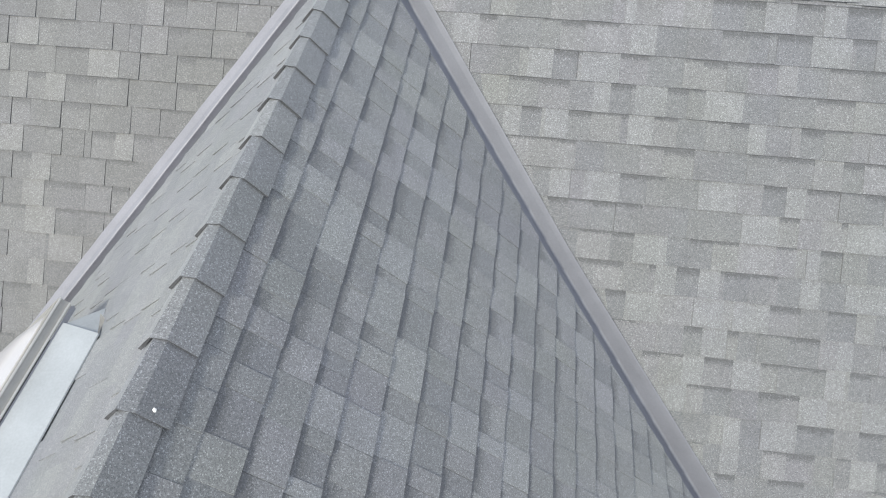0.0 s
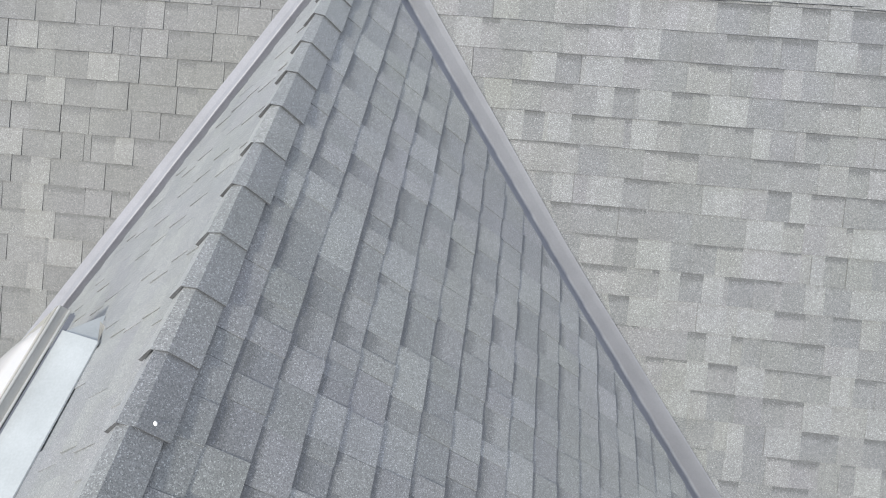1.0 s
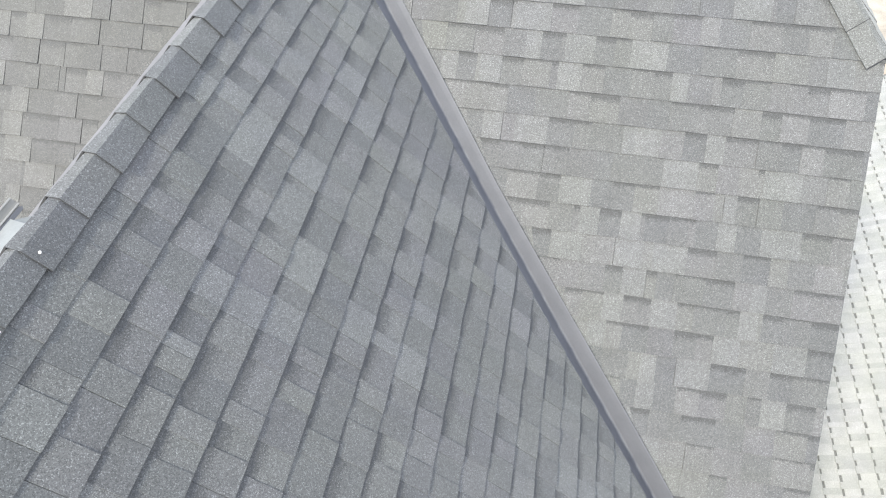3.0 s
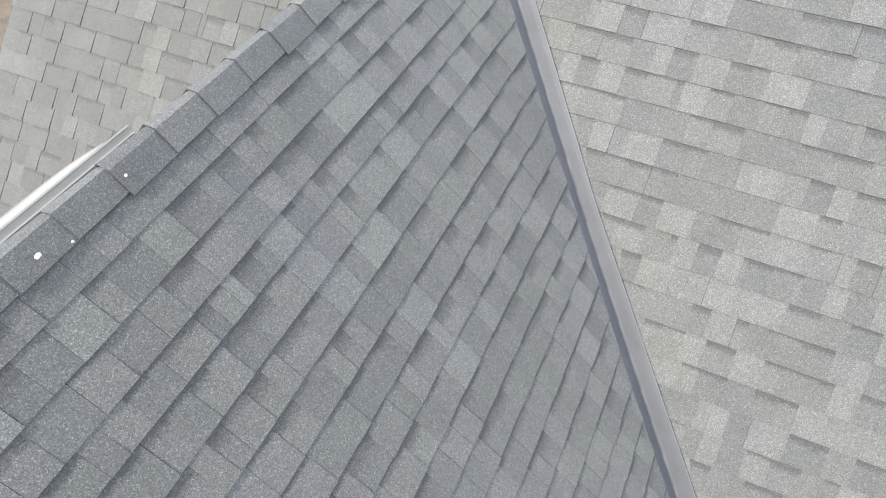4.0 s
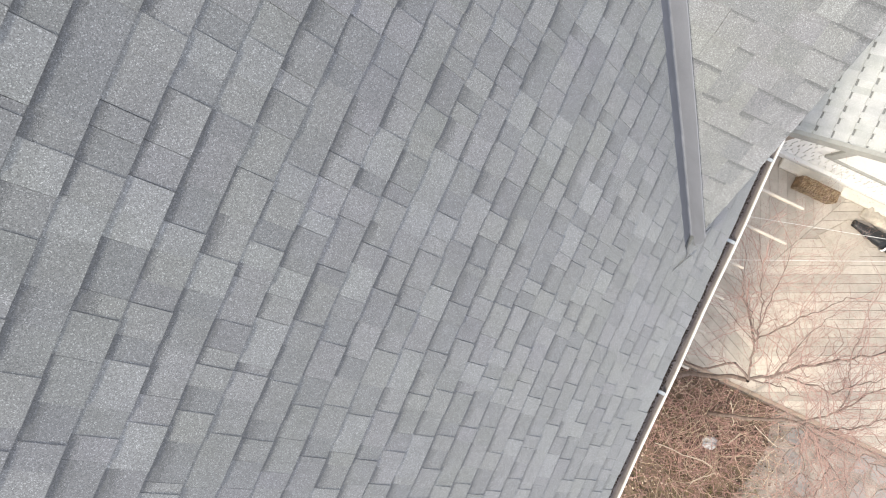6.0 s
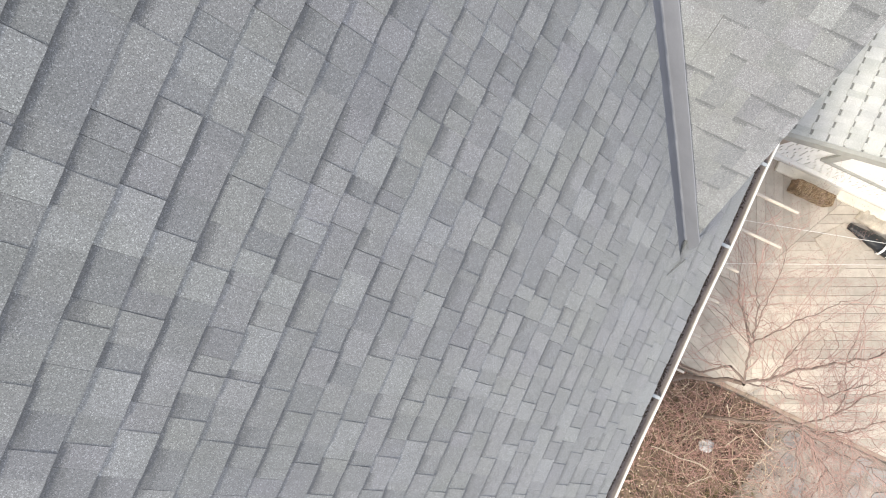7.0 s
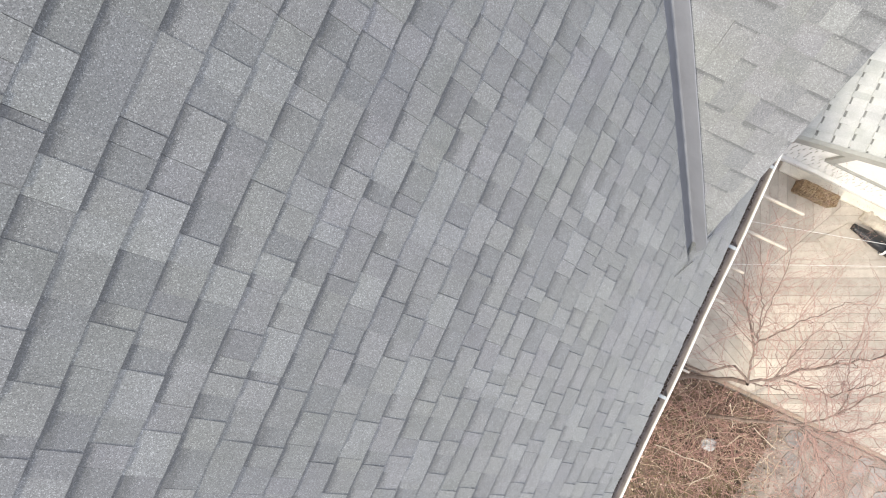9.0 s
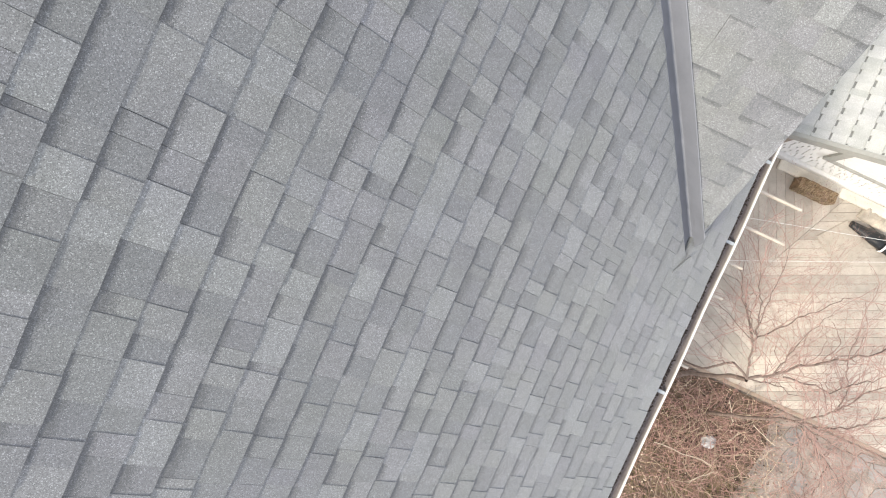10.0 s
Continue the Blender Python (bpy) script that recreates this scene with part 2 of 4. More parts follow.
def decking(name, plane, outline, label, thick=0.16):
    bm = bmesh.new()
    low = [bm.verts.new(plane.at(a, s, -thick)) for a, s in outline]
    up = [bm.verts.new(plane.at(a, s, -0.034)) for a, s in outline]
    bm.faces.new(up)
    bm.faces.new(low[::-1])
    for i in range(len(outline)):
        j = (i + 1) % len(outline)
        bm.faces.new([low[i], low[j], up[j], up[i]])
    roof = thing(name, label, "roof", kind="structure")
    part("decking", bm, UNDERLAY, roof)
    return roof


S2 = math.sqrt(2)
roof_main_right = decking("roof_main_right", MAIN, [(0.28, MAIN_RIDGE), (RAKE_X, 0.25 - RAKE_X * S2), (RAKE_X, -0.67), (2.58, MAIN_RIDGE)], "steep roof slope of grey laminated asphalt shingles", 0.06)
roof_main_left = decking("roof_main_left", MAIN, [(LEFT_X, MAIN_RIDGE), (LEFT_X, LEFT_X * S2), (-0.16, MAIN_RIDGE)], "weathered roof slope of grey laminated asphalt shingles beside the gable")
roof_gable_right = decking("roof_gable_right", GABLE_R, [(-0.14, 0), (FRONT_Y, 0), (FRONT_Y, -EAVE_X * S2), (-2.11, -EAVE_X * S2), (-2.11, -1.97 * S2)], "shaded cross gable slope of grey laminated asphalt shingles")
roof_gable_left = decking("roof_gable_left", GABLE_L, [(0, 0), (1.85, -1.85 * S2), (1.85, -EAVE_X * S2), (-FRONT_Y, -EAVE_X * S2), (-FRONT_Y, 0)], "cross gable slope of pale grey laminated asphalt shingles")


# back slope, clipped hip end and the house below
MAIN_BACK = Plane((0, 2 * MAIN_RIDGE * R2, RIDGE), (-1, 0, 0), (0, -R2, R2))
roof_back = decking("roof_back", MAIN_BACK, [(-2.58, MAIN_RIDGE), (-LEFT_X - 0.0, MAIN_RIDGE), (-LEFT_X, -4.0), (-RAKE_X, -4.0), (-RAKE_X, -0.67)][::-1], "rear roof slope of grey asphalt shingles")
HIP = Plane((2.58 + MAIN_RIDGE * R2, MAIN_RIDGE * R2, RIDGE), (0, 1, 0), (-R2, 0, R2))
roof_hip = decking("roof_hip", HIP, [(0, MAIN_RIDGE), (-0.36, -0.67), (0.36, -0.67)], "small clipped hip end of grey asphalt shingles", 0.1)
lay_hip = lambda s: -(MAIN_RIDGE - s) * R2


def wall(name, pts_low, pts_up, label):
    bm = bmesh.new()
    hexa(bm, pts_low, pts_up)
    return tagged(part(name, bm, WALL_PAINT), label, "wall", kind="structure")


def flat_wall(name, x0, x1, y0, y1, za, zb, label):
    """Upright wall whose top runs from za at y0 to zb at y1."""
    return wall(name, [(x0, y0, 0), (x1, y0, 0), (x1, y1, 0), (x0, y1, 0)], [(x0, y0, za), (x1, y0, za), (x1, y1, zb), (x0, y1, zb)], label)


flat_wall("wall_east_gable", 2.82, 3.00, -6.9, -2.0, 3.98, 3.98, "cream painted house wall under the gutter")
flat_wall("wall_east_main", 2.55, 2.72, -2.0, -0.2, 4.95, 6.75, "cream painted house wall under the rake")
flat_wall("wall_east_back", 2.55, 2.72, -0.2, 2.6, 6.75, 4.0, "cream painted rear house wall")
flat_wall("wall_west_gable", -3.00, -2.82, -6.9, -2.0, 3.98, 3.98, "cream painted house wall below the far eave")
flat_wall("wall_west_main", -2.72, -2.55, -2.0, -0.2, 4.95, 6.75, "cream painted house wall under the far rake")
flat_wall("wall_west_back", -2.72, -2.55, -0.2, 2.6, 6.75, 4.0, "cream painted rear house wall on the far side")
wall("wall_south", [(-2.82, -6.9, 0), (2.82, -6.9, 0), (2.82, -6.7, 0), (-2.82, -6.7, 0)], [(-2.82, -6.9, 4.1), (2.82, -6.9, 4.1), (2.82, -6.7, 4.1), (-2.82, -6.7, 4.1)], "cream painted gable wall of the house")
wall("wall_north", [(-2.72, 2.6, 0), (2.72, 2.6, 0), (2.72, 2.8, 0), (-2.72, 2.8, 0)], [(-2.72, 2.6, 4.0), (2.72, 2.6, 4.0), (2.72, 2.8, 4.0), (-2.72, 2.8, 4.0)], "cream painted back wall of the house")

# ---- valleys ----
def between(y, knots):
    """Straight-line value over knots (y, value), y falling."""
    for (ya, va), (yb, vb) in zip(knots, knots[1:]):
        if y >= yb:
            return va + (vb - va) * min(1.0, max(0.0, (ya - y) / (ya - yb)))
    return knots[-1][1]


# the valleys do not run quite true: cut edge on the gable, fold, and edge on the main slope, drifting along the fall
EDGE_GABLE = [(-0.3, 0.105), (-1.1, 0.085), (-1.5, 0.075), (-2.0, 0.018), (-2.9, -0.022)]
FOLD = [(-0.3, 0.016), (-1.1, 0.018), (-2.0, 0.092), (-2.4, 0.124), (-2.9, 0.140)]
EDGE_MAIN = [(-0.3, 0.092), (-1.1, 0.078), (-2.0, 0.136), (-2.4, 0.150), (-2.9, 0.161)]
EDGE_GABLE_L = [(-0.3, 0.100), (-3.9, 0.100)]
FOLD_L = [(-0.3, -0.018), (-3.9, -0.018)]
EDGE_MAIN_L = [(-0.3, 0.090), (-3.9, 0.100)]


def valley(side, name, label, ends, edge_g, fold, edge_m, dip):
    """A bent sheet: one flange follows the gable slope down under its shingles to a soft fold, the other lies on the main slope."""
    roof = thing(name, label, "roof valley", kind="structure")

    def profile(g, c, r):
        if side > 0:
            low = g - dip - 1.11 * (c + g)
            return [(-g - 0.05, g + 0.05 - dip), (-g, g - dip), (-g + (c + g) * 0.5, g - dip - (c + g) * 0.57), (c - 0.014, low + 0.014), (c - 0.004, low + 0.006), (c + 0.004, low + 0.008),
                    (c + 0.010, low + 0.014), (c + (r - c) * 0.60, low * 0.28 + 0.018), (r - 0.008, 0.020), (r - 0.003, 0.021), (r, 0.013)]
        return [(-g - 0.05, g + 0.05 - dip), (-g, g - dip), (-g + (c + g) * 0.4, 0.030), (c - 0.014, -0.004), (c - 0.008, 0.000), (c - 0.002, 0.052), (c, 0.058),
                (c + 0.008, 0.057), (c + (r - c) * 0.4, 0.040), (r - 0.004, 0.021), (r, 0.014)]

    bm = bmesh.new()
    rows = []
    steps = 34
    top = -0.13
    for i in range(steps + 1):
        row = []
        for strand in range(11):
            f = strand / 10
            end = ends[0] + (ends[1] - ends[0]) * min(1.0, f * 2) if f < 0.5 else ends[1] + (ends[2] - ends[1]) * (2 * f - 1)
            y = top + (end - top) * i / steps
            ox, oz = profile(between(y, edge_g), between(y, fold), between(y, edge_m))[strand]
            w = 0.0012 * math.sin(i * 2.1) + 0.001 * math.sin(i * 0.9 + 1)
            p = Vector((side * (ox - y), y, RIDGE + y + oz + w))
            row.append([bm.verts.new(p), bm.verts.new(p - Vector((0, 0, 0.003)))])
        rows.append(row)
    for a, b in zip(rows, rows[1:]):
        for p in range(10):
            for t in (0, 1):
                bm.faces.new([a[p][t], a[p + 1][t], b[p + 1][t], b[p][t]]).smooth = 2 < p < 6
        for p in (0, 10):
            bm.faces.new([a[p][0], b[p][0], b[p][1], a[p][1]])
    for row in (rows[0], rows[-1]):
        for p in range(10):
            bm.faces.new([row[p][0], row[p + 1][0], row[p + 1][1], row[p][1]])
    bmesh.ops.recalc_face_normals(bm, faces=bm.faces)
    part("valley_sheet", bm, VALLEY_METAL if side > 0 else LEFT_VALLEY_METAL, roof)
    return roof


valley(1, "valley_right", "bent grey painted steel valley flashing between two slopes", (-2.925, -2.85, -2.765), EDGE_GABLE, FOLD, EDGE_MAIN, 0.025)
valley(-1, "valley_left", "bent grey painted steel valley flashing behind the skylight", (-2.95, -2.90, -2.86), EDGE_GABLE_L, FOLD_L, EDGE_MAIN_L, 0.036)


# a cut tab lifts at the foot of the valley: its shadow line as a thin dark strip
bm = bmesh.new()
flap = [GABLE_R.at(y, -x * S2, h) for x, y, h in ((2.880, -3.045, 0.010), (2.948, -2.900, 0.030), (2.958, -2.908, 0.030), (2.884, -3.052, 0.010))]
hexa(bm, [p - GABLE_R.n * 0.009 for p in flap], flap)
bmesh.ops.recalc_face_normals(bm, faces=bm.faces)
tagged(part("lifted_tab", bm, SHINGLE_DARK), "thin dark strip for the shade line of a lifting shingle tab at the valley foot", "shingle")

# ---- ridge caps ----
def cap_line(name, label, start, way, side_a, side_b, count, exposure, seed, wing=0.084, tone=None, lift_share=1.0, other=None, sag=0.0):
    """Folded cap shingles, each butt lying over the head of the next one down the line; the other wing may be shorter and sag onto its slope."""
    other = (other or wing) / wing
    rng = random.Random(seed)
    row = thing(name, label, "ridge caps", kind="structure")
    way, side_a, side_b = Vector(way).normalized(), Vector(side_a), Vector(side_b)
    up = Vector((0, 0, 1))
    na = (up - side_a * up.dot(side_a)).normalized()
    nb = (up - side_b * up.dot(side_b)).normalized()
    for i in range(count):
        butt = Vector(start) - way * exposure * i
        bm = bmesh.new()
        sections = []
        skew = rng.uniform(-0.006, 0.006)
        for along, h, w, curl in ((0.0, 0.022 + rng.uniform(-0.002, 0.002), wing, 1.0), (-0.10, 0.018, wing * 0.99, 0.2), (-exposure - 0.05, 0.013, wing * 0.95, 0.0)):
            c = butt + way * along
            ring = []
            for d, n, ww, proud in ((side_a, na, w, 0), (side_a, na, w * 0.55, 0), (side_a, na, 0.006, 0), (side_b, nb, 0.006, 0.001), (side_b, nb, w * other * 0.55, 0.003), (side_b, nb, w * other, 0.004)):
                lift = lift_share * (h if ww > 0.02 else h + 0.003) + (proud * curl - sag * ww / wing if d is side_b else 0.0)
                out = [c + d * (ww + skew * (1 if d is side_a else -1)) + n * (lift - (0.003 if ww > wing * 0.6 else 0))]
                # thicker dark butt on the other wing stands in for the shaded gap below
                out.append(out[0] - n * (0.010 if curl == 1.0 and proud > 0.002 else 0.005))
                ring.append([bm.verts.new(p) for p in out])
            sections.append(ring)
        for a, b in zip(sections, sections[1:]):
            for j in range(5):
                bm.faces.new([a[j][0], a[j + 1][0], b[j + 1][0], b[j][0]])
                bm.faces.new([a[j][1], b[j][1], b[j + 1][1], a[j + 1][1]]).material_index = 1
            for j in (0, 5):
                bm.faces.new([a[j][0], b[j][0], b[j][1], a[j][1]])
        for ring in (sections[0], sections[-1]):
            for j in range(5):
                bm.faces.new([ring[j][0], ring[j][1], ring[j + 1][1], ring[j + 1][0]]).material_index = 1
        bmesh.ops.recalc_face_normals(bm, faces=bm.faces)
        part("ridge_cap", bm, [tone or (SHINGLE if rng.random() < 0.25 else SHINGLE_DARK), CUT_EDGE], row)
    return row


cap_line("ridge_gable_caps", "folded dark grey cap shingles along the gable ridge", (-0.019, -2.481 - 0.1992 * 22, RIDGE + 0.020), (0, -1, 0), (R2, 0, -R2), (-R2, 0, -R2), 34, 0.1992, 21, 0.100, None, 1.0, 0.086, 0.004)
YR = MAIN_RIDGE * R2
cap_line("ridge_main_caps", "folded grey cap shingles along the main ridge", (2.56, YR, RIDGE + YR), (1, 0, 0), (0, -R2, -R2), (0, R2, -R2), 26, 0.2055, 22, 0.084, SHINGLE_LIGHT, 1.25)
HIPWAY = Vector((1, -1, -1)).normalized()
cap_line("hip_caps", "folded grey cap shingles down the clipped hip", (2.922, YR - 0.365, RIDGE + YR - 0.36), HIPWAY, (-0.81649658, -0.40824829, -0.40824829), (0.40824829, 0.81649658, -0.40824829), 3, 0.2055, 23, 0.104, SHINGLE_LIGHT, 1.0)

# ---- gutter on the gable eave ----
def gutter():
    g = thing("gutter", "metal eave gutter with a white lip and leaf litter inside", "gutter", (3.33, -4.5, 3.80))
    o = Vector(g.location)
    y0, y1 = -7.2, -1.80
    def strip(name, prof, mat, label=""):
        bm = bmesh.new()
        rows = []
        for i in range(25):
            y = y0 + (y1 - y0) * i / 24
            w = 0.003 * math.sin(i * 1.3)
            rows.append([bm.verts.new(Vector((x + w, y, z + w * 0.6)) - o) for x, z in prof])
        for a, b in zip(rows, rows[1:]):
            for j in range(len(prof)):
                k = (j + 1) % len(prof)
                bm.faces.new([a[j], b[j], b[k], a[k]])
        bm.faces.new(rows[0])
        bm.faces.new(rows[-1][::-1])
        bmesh.ops.recalc_face_normals(bm, faces=bm.faces)
        return part(name, bm, mat, g, label)
    out = [(3.215, 3.93), (3.215, 3.80), (3.24, 3.785), (3.36, 3.785), (3.39, 3.81), (3.405, 3.86)]
    inn = [(3.400, 3.862), (3.385, 3.815), (3.357, 3.79), (3.243, 3.79), (3.22, 3.803), (3.22, 3.93)]
    strip("trough", out + inn, GUTTER_IN, "brown-grey gutter trough")
    strip("lip", [(3.394, 3.858), (3.394, 3.872), (3.397, 3.876), (3.406, 3.876), (3.409, 3.872), (3.409, 3.858)], WHITE_PAINT, "white rolled gutter lip")
    for y in (-1.98, -2.62, -3.80, -4.95, -6.1):
        bm = bmesh.new()
        box(bm, -0.105, 0.075, y - 0.012 + 4.5, y + 0.012 + 4.5, 0.064, 0.072)
        part("hanger", bm, ZINC, g, "pale metal gutter hanger")
    return g


gutter()
rng = random.Random(31)
bm = bmesh.new()
prev = None
for i in range(90):                                 # silt that half fills the trough along the roof edge
    y = -7.15 + 5.2 * i / 89
    t = 0.5 + 0.5 * noise.noise(Vector((y * 2.3, 0, 0)))
    cur = [bm.verts.new(p) for p in ((3.222, y, 3.86), (3.325, y, 3.850 + 0.01 * t), (3.330 + 0.018 * t, y, 3.835), (3.336 + 0.020 * t, y, 3.792), (3.222, y, 3.792))]
    if prev:
        for q in range(5):
            bm.faces.new([prev[q], prev[(q + 1) % 5], cur[(q + 1) % 5], cur[q]])
    prev = cur
bmesh.ops.recalc_face_normals(bm, faces=bm.faces)
tagged(part("gutter_silt", bm, DEBRIS), "dark damp silt lying in the gutter", "silt", kind="stuff")
bm = bmesh.new()
for i in range(7000):                               # leaves and grit on it
    y = rng.uniform(-7.1, -2.0)
    thick = 0.5 + 0.5 * noise.noise(Vector((y * 2.3, 0, 0)))
    x = 3.315 + abs(rng.gauss(0, 0.022 * thick + 0.008))
    if x > 3.38:
        continue
    z = 3.848 + rng.uniform(0, 0.014) - max(0, (x - 3.335 - 0.022 * thick) * 1.2)
    r = rng.uniform(0.004, 0.012)
    a, t = rng.uniform(0, 6.28), rng.uniform(-0.5, 0.5)
    u, v = Vector((math.cos(a), math.sin(a), t)) * r, Vector((-math.sin(a), math.cos(a), -t)) * r * 0.55
    c = Vector((x, y, z))
    vs = [bm.verts.new(c + p) for p in (u, v, -u, -v)]
    bm.faces.new(vs)
ob = part("leaf_litter", bm, DEBRIS)
tagged(ob, "dark dead leaves and grit lying in the gutter", "leaf litter", kind="stuff")

# fascia boards
bm = bmesh.new()
box(bm, 3.16, 3.21, -7.15, -2.11, 3.72, 3.96)
tagged(part("fascia_eave", bm, WHITE_PAINT), "white painted eave fascia behind the gutter", "fascia", kind="structure")
bm = bmesh.new()
f0, f1 = RIDGE - 2.0, RIDGE - 0.5
hexa(bm, [(2.80, -2.0, f0 - 0.25), (2.835, -2.0, f0 - 0.25), (2.835, -0.5, f1 - 0.25), (2.80, -0.5, f1 - 0.25)], [(2.80, -2.0, f0 - 0.09), (2.835, -2.0, f0 - 0.09), (2.835, -0.5, f1 - 0.09), (2.80, -0.5, f1 - 0.09)])
tagged(part("fascia_rake", bm, WHITE_PAINT), "white painted rake board under the shingle edge", "fascia", kind="structure")

# ---- skylight on the far side of the ridge ----
def skylight():
    def P(y, d, h):
        return Vector((-R2 * (d + h), y, RIDGE - R2 * (d - h))) - o
    o = Vector((-1.1, -2.65, RIDGE - 1.0))
    k = thing("skylight", "domed white skylight in a taupe aluminium frame on a curb", "skylight", o)
    y0, y1, d0, d1 = -3.25, -1.98, 1.00, 2.10
    def bar(name, ya, yb, da, db, ha, hb, mat, label=""):
        bm = bmesh.new()
        hexa(bm, [P(ya, db, ha), P(ya, da, ha), P(yb, da, ha), P(yb, db, ha)], [P(ya, db, hb), P(ya, da, hb), P(yb, da, hb), P(yb, db, hb)])
        bmesh.ops.recalc_face_normals(bm, faces=bm.faces)
        bmesh.ops.bevel(bm, geom=bm.edges[:], offset=0.002 if name == "highlight_strip" else 0.006, segments=2, affect="EDGES")
        return part(name, bm, mat, k, label)
    bar("curb", y0 + 0.02, y1 - 0.15, d0 + 0.02, d1 - 0.02, 0.0, 0.115, VALLEY_METAL, "grey metal-clad curb")
    bar("frame_bar", y0, y1, d0, d0 + 0.07, 0.118, 0.168, ALU)
    bar("frame_bar", y0, y1, d1 - 0.07, d1, 0.118, 0.168, ALU)
    bar("frame_bar", y0, y0 + 0.07, d0 + 0.072, d1 - 0.072, 0.118, 0.168, ALU)
    bar("frame_bar", y1 - 0.07, y1, d0 + 0.072, d1 - 0.072, 0.118, 0.168, ALU)
    bar("gasket", y0 + 0.01, y1 - 0.01, d0 - 0.007, d0 - 0.001, 0.098, 0.117, VALLEY_METAL, "grey rubber gasket strip")
    # pale strips that paint the highlight lines along the frame
    for h in (0.121, 0.158):
        bar("highlight_strip", y0 + 0.004, y1 - 0.004, d0 - 0.007, d0 - 0.001, h, h + 0.008, GLINT, "thin pale strip for the highlight along the frame")
    bm = bmesh.new()                                  # the dome
    n = 22
    grid = []
    for i in range(n + 1):
        row = []
        for j in range(n + 1):
            u, v = i / n, j / n
            bulge = (max(0.0, (1 - (2 * u - 1) ** 4) * (1 - (2 * v - 1) ** 4))) ** 0.6
            row.append(bm.verts.new(P(y0 + 0.05 + (y1 - y0 - 0.10) * u, d0 + 0.05 + (d1 - d0 - 0.10) * v, 0.166 + 0.058 * bulge)))
        grid.append(row)
    for i in range(n):
        for j in range(n):
            f = bm.faces.new([grid[i][j], grid[i][j + 1], grid[i + 1][j + 1], grid[i + 1][j]])
            f.smooth = True
    bmesh.ops.recalc_face_normals(bm, faces=bm.faces)
    part("dome", bm, DOME, k, "milky white acrylic dome")
    bm = bmesh.new()                                  # head flashing
    hexa(bm, [P(y0 - 0.15, 0.992, 0.106), P(y0 - 0.15, 0.82, 0.010), P(-2.13, 0.82, 0.010), P(-2.07, 0.992, 0.106)], [P(y0 - 0.15, 0.992, 0.111), P(y0 - 0.15, 0.82, 0.015), P(-2.13, 0.82, 0.015), P(-2.07, 0.992, 0.111)])
    bmesh.ops.recalc_face_normals(bm, faces=bm.faces)
    part("head_flashing", bm, ZINC, k, "pale zinc head flashing sheet")
    bm = bmesh.new()                                  # folded end that closes the flashing
    tri = [P(-2.132, 0.83, 0.008), P(-2.072, 0.99, 0.104), P(-1.940, 0.99, 0.006)]
    hexa(bm, [q + Vector((0, -0.004, 0)) for q in (tri[0], tri[1], tri[2], tri[2])], [tri[0], tri[1], tri[2], tri[2]])
    bmesh.ops.remove_doubles(bm, verts=bm.verts, dist=0.0005)
    bmesh.ops.recalc_face_normals(bm, faces=bm.faces)
    part("flashing_cheek", bm, ZINC, k, "grey folded cheek of the flashing")
    bm = bmesh.new()                                  # turned-up end of the flashing
    prev = None
    for i in range(7):
        t = i / 6
        y, d, h = -2.135 + 0.040 * t, 0.825 - 0.075 * t, 0.014 + 0.040 * t
        w = 0.022 * (1 - 0.5 * t)
        cur = [bm.verts.new(P(y, d, h)), bm.verts.new(P(y - 0.004, d + w, h * 0.55))]
        if prev:
            bm.faces.new([prev[0], prev[1], cur[1], cur[0]])
        prev = cur
    bmesh.ops.solidify(bm, geom=bm.faces[:], thickness=0.003)
    part("flashing_end", bm, GLINT, k, "bright curled end of the sheet flashing")
    return k


DOME = plain("milky_acrylic", (0.47, 0.465, 0.48), 0.2, 0.0, 0.03)
skylight()


def dab(at, size, label):
    bm = bmesh.new()
    bmesh.ops.create_icosphere(bm, subdivisions=2, radius=1.0)
    for v in bm.verts:
        f = 1 + 0.35 * noise.noise(v.co * 1.7 + Vector(at) * 9)
        v.co = Vector((v.co.x * size * f, v.co.y * size * 1.5 * f, v.co.z * size * 0.35))
        v.co.rotate(Euler((0, radians(25), radians(30))))
    ob = tagged(part("sealant_dab", bm, WHITE_PAINT), label, "sealant", group="dabs on the ridge")
    ob.location = at
    return ob


dab((0.035, -2.655, RIDGE + 0.002), 0.0045, "small white dab of sealant on a ridge cap")
dab((0.039, -2.983, RIDGE - 0.002), 0.0075, "larger white dab of sealant on a ridge cap")
dab((0.061, -2.898, RIDGE - 0.023), 0.0036, "smeared white dab of sealant at a cap edge")

# ---- yard ----
def ground():
    bm = bmesh.new()
    n = 60
    grid = []
    for i in range(n + 1):
        row = []
        for j in range(n + 1):
            f = lambda q: math.copysign(abs(q) ** 3, q)
            x, y = 6 + 400 * f(2 * i / n - 1), -3 + 400 * f(2 * j / n - 1)
            row.append(bm.verts.new((x, y, -0.08 + 0.02 * noise.noise(Vector((x, y, 0)) * 0.8))))
        grid.append(row)
    for i in range(n):
        for j in range(n):
            bm.faces.new([grid[i][j], grid[i + 1][j], grid[i + 1][j + 1], grid[i][j + 1]])
    return tagged(part("ground", bm, SOIL), "pale sandy yard ground", "ground", kind="structure")


ground()
bm = bmesh.new()
bm.faces.new([bm.verts.new(p) for p in ((-40, -20, -0.05), (-4.2, -20, -0.05), (-4.2, 30, -0.05), (-40, 30, -0.05))])
tagged(part("side_yard", bm, plain("bare_brown_soil", (0.185, 0.15, 0.125), 0.95, 0.0, 0.3, 1.2, 30.0)), "bare brown soil beyond the house", "soil", kind="structure")


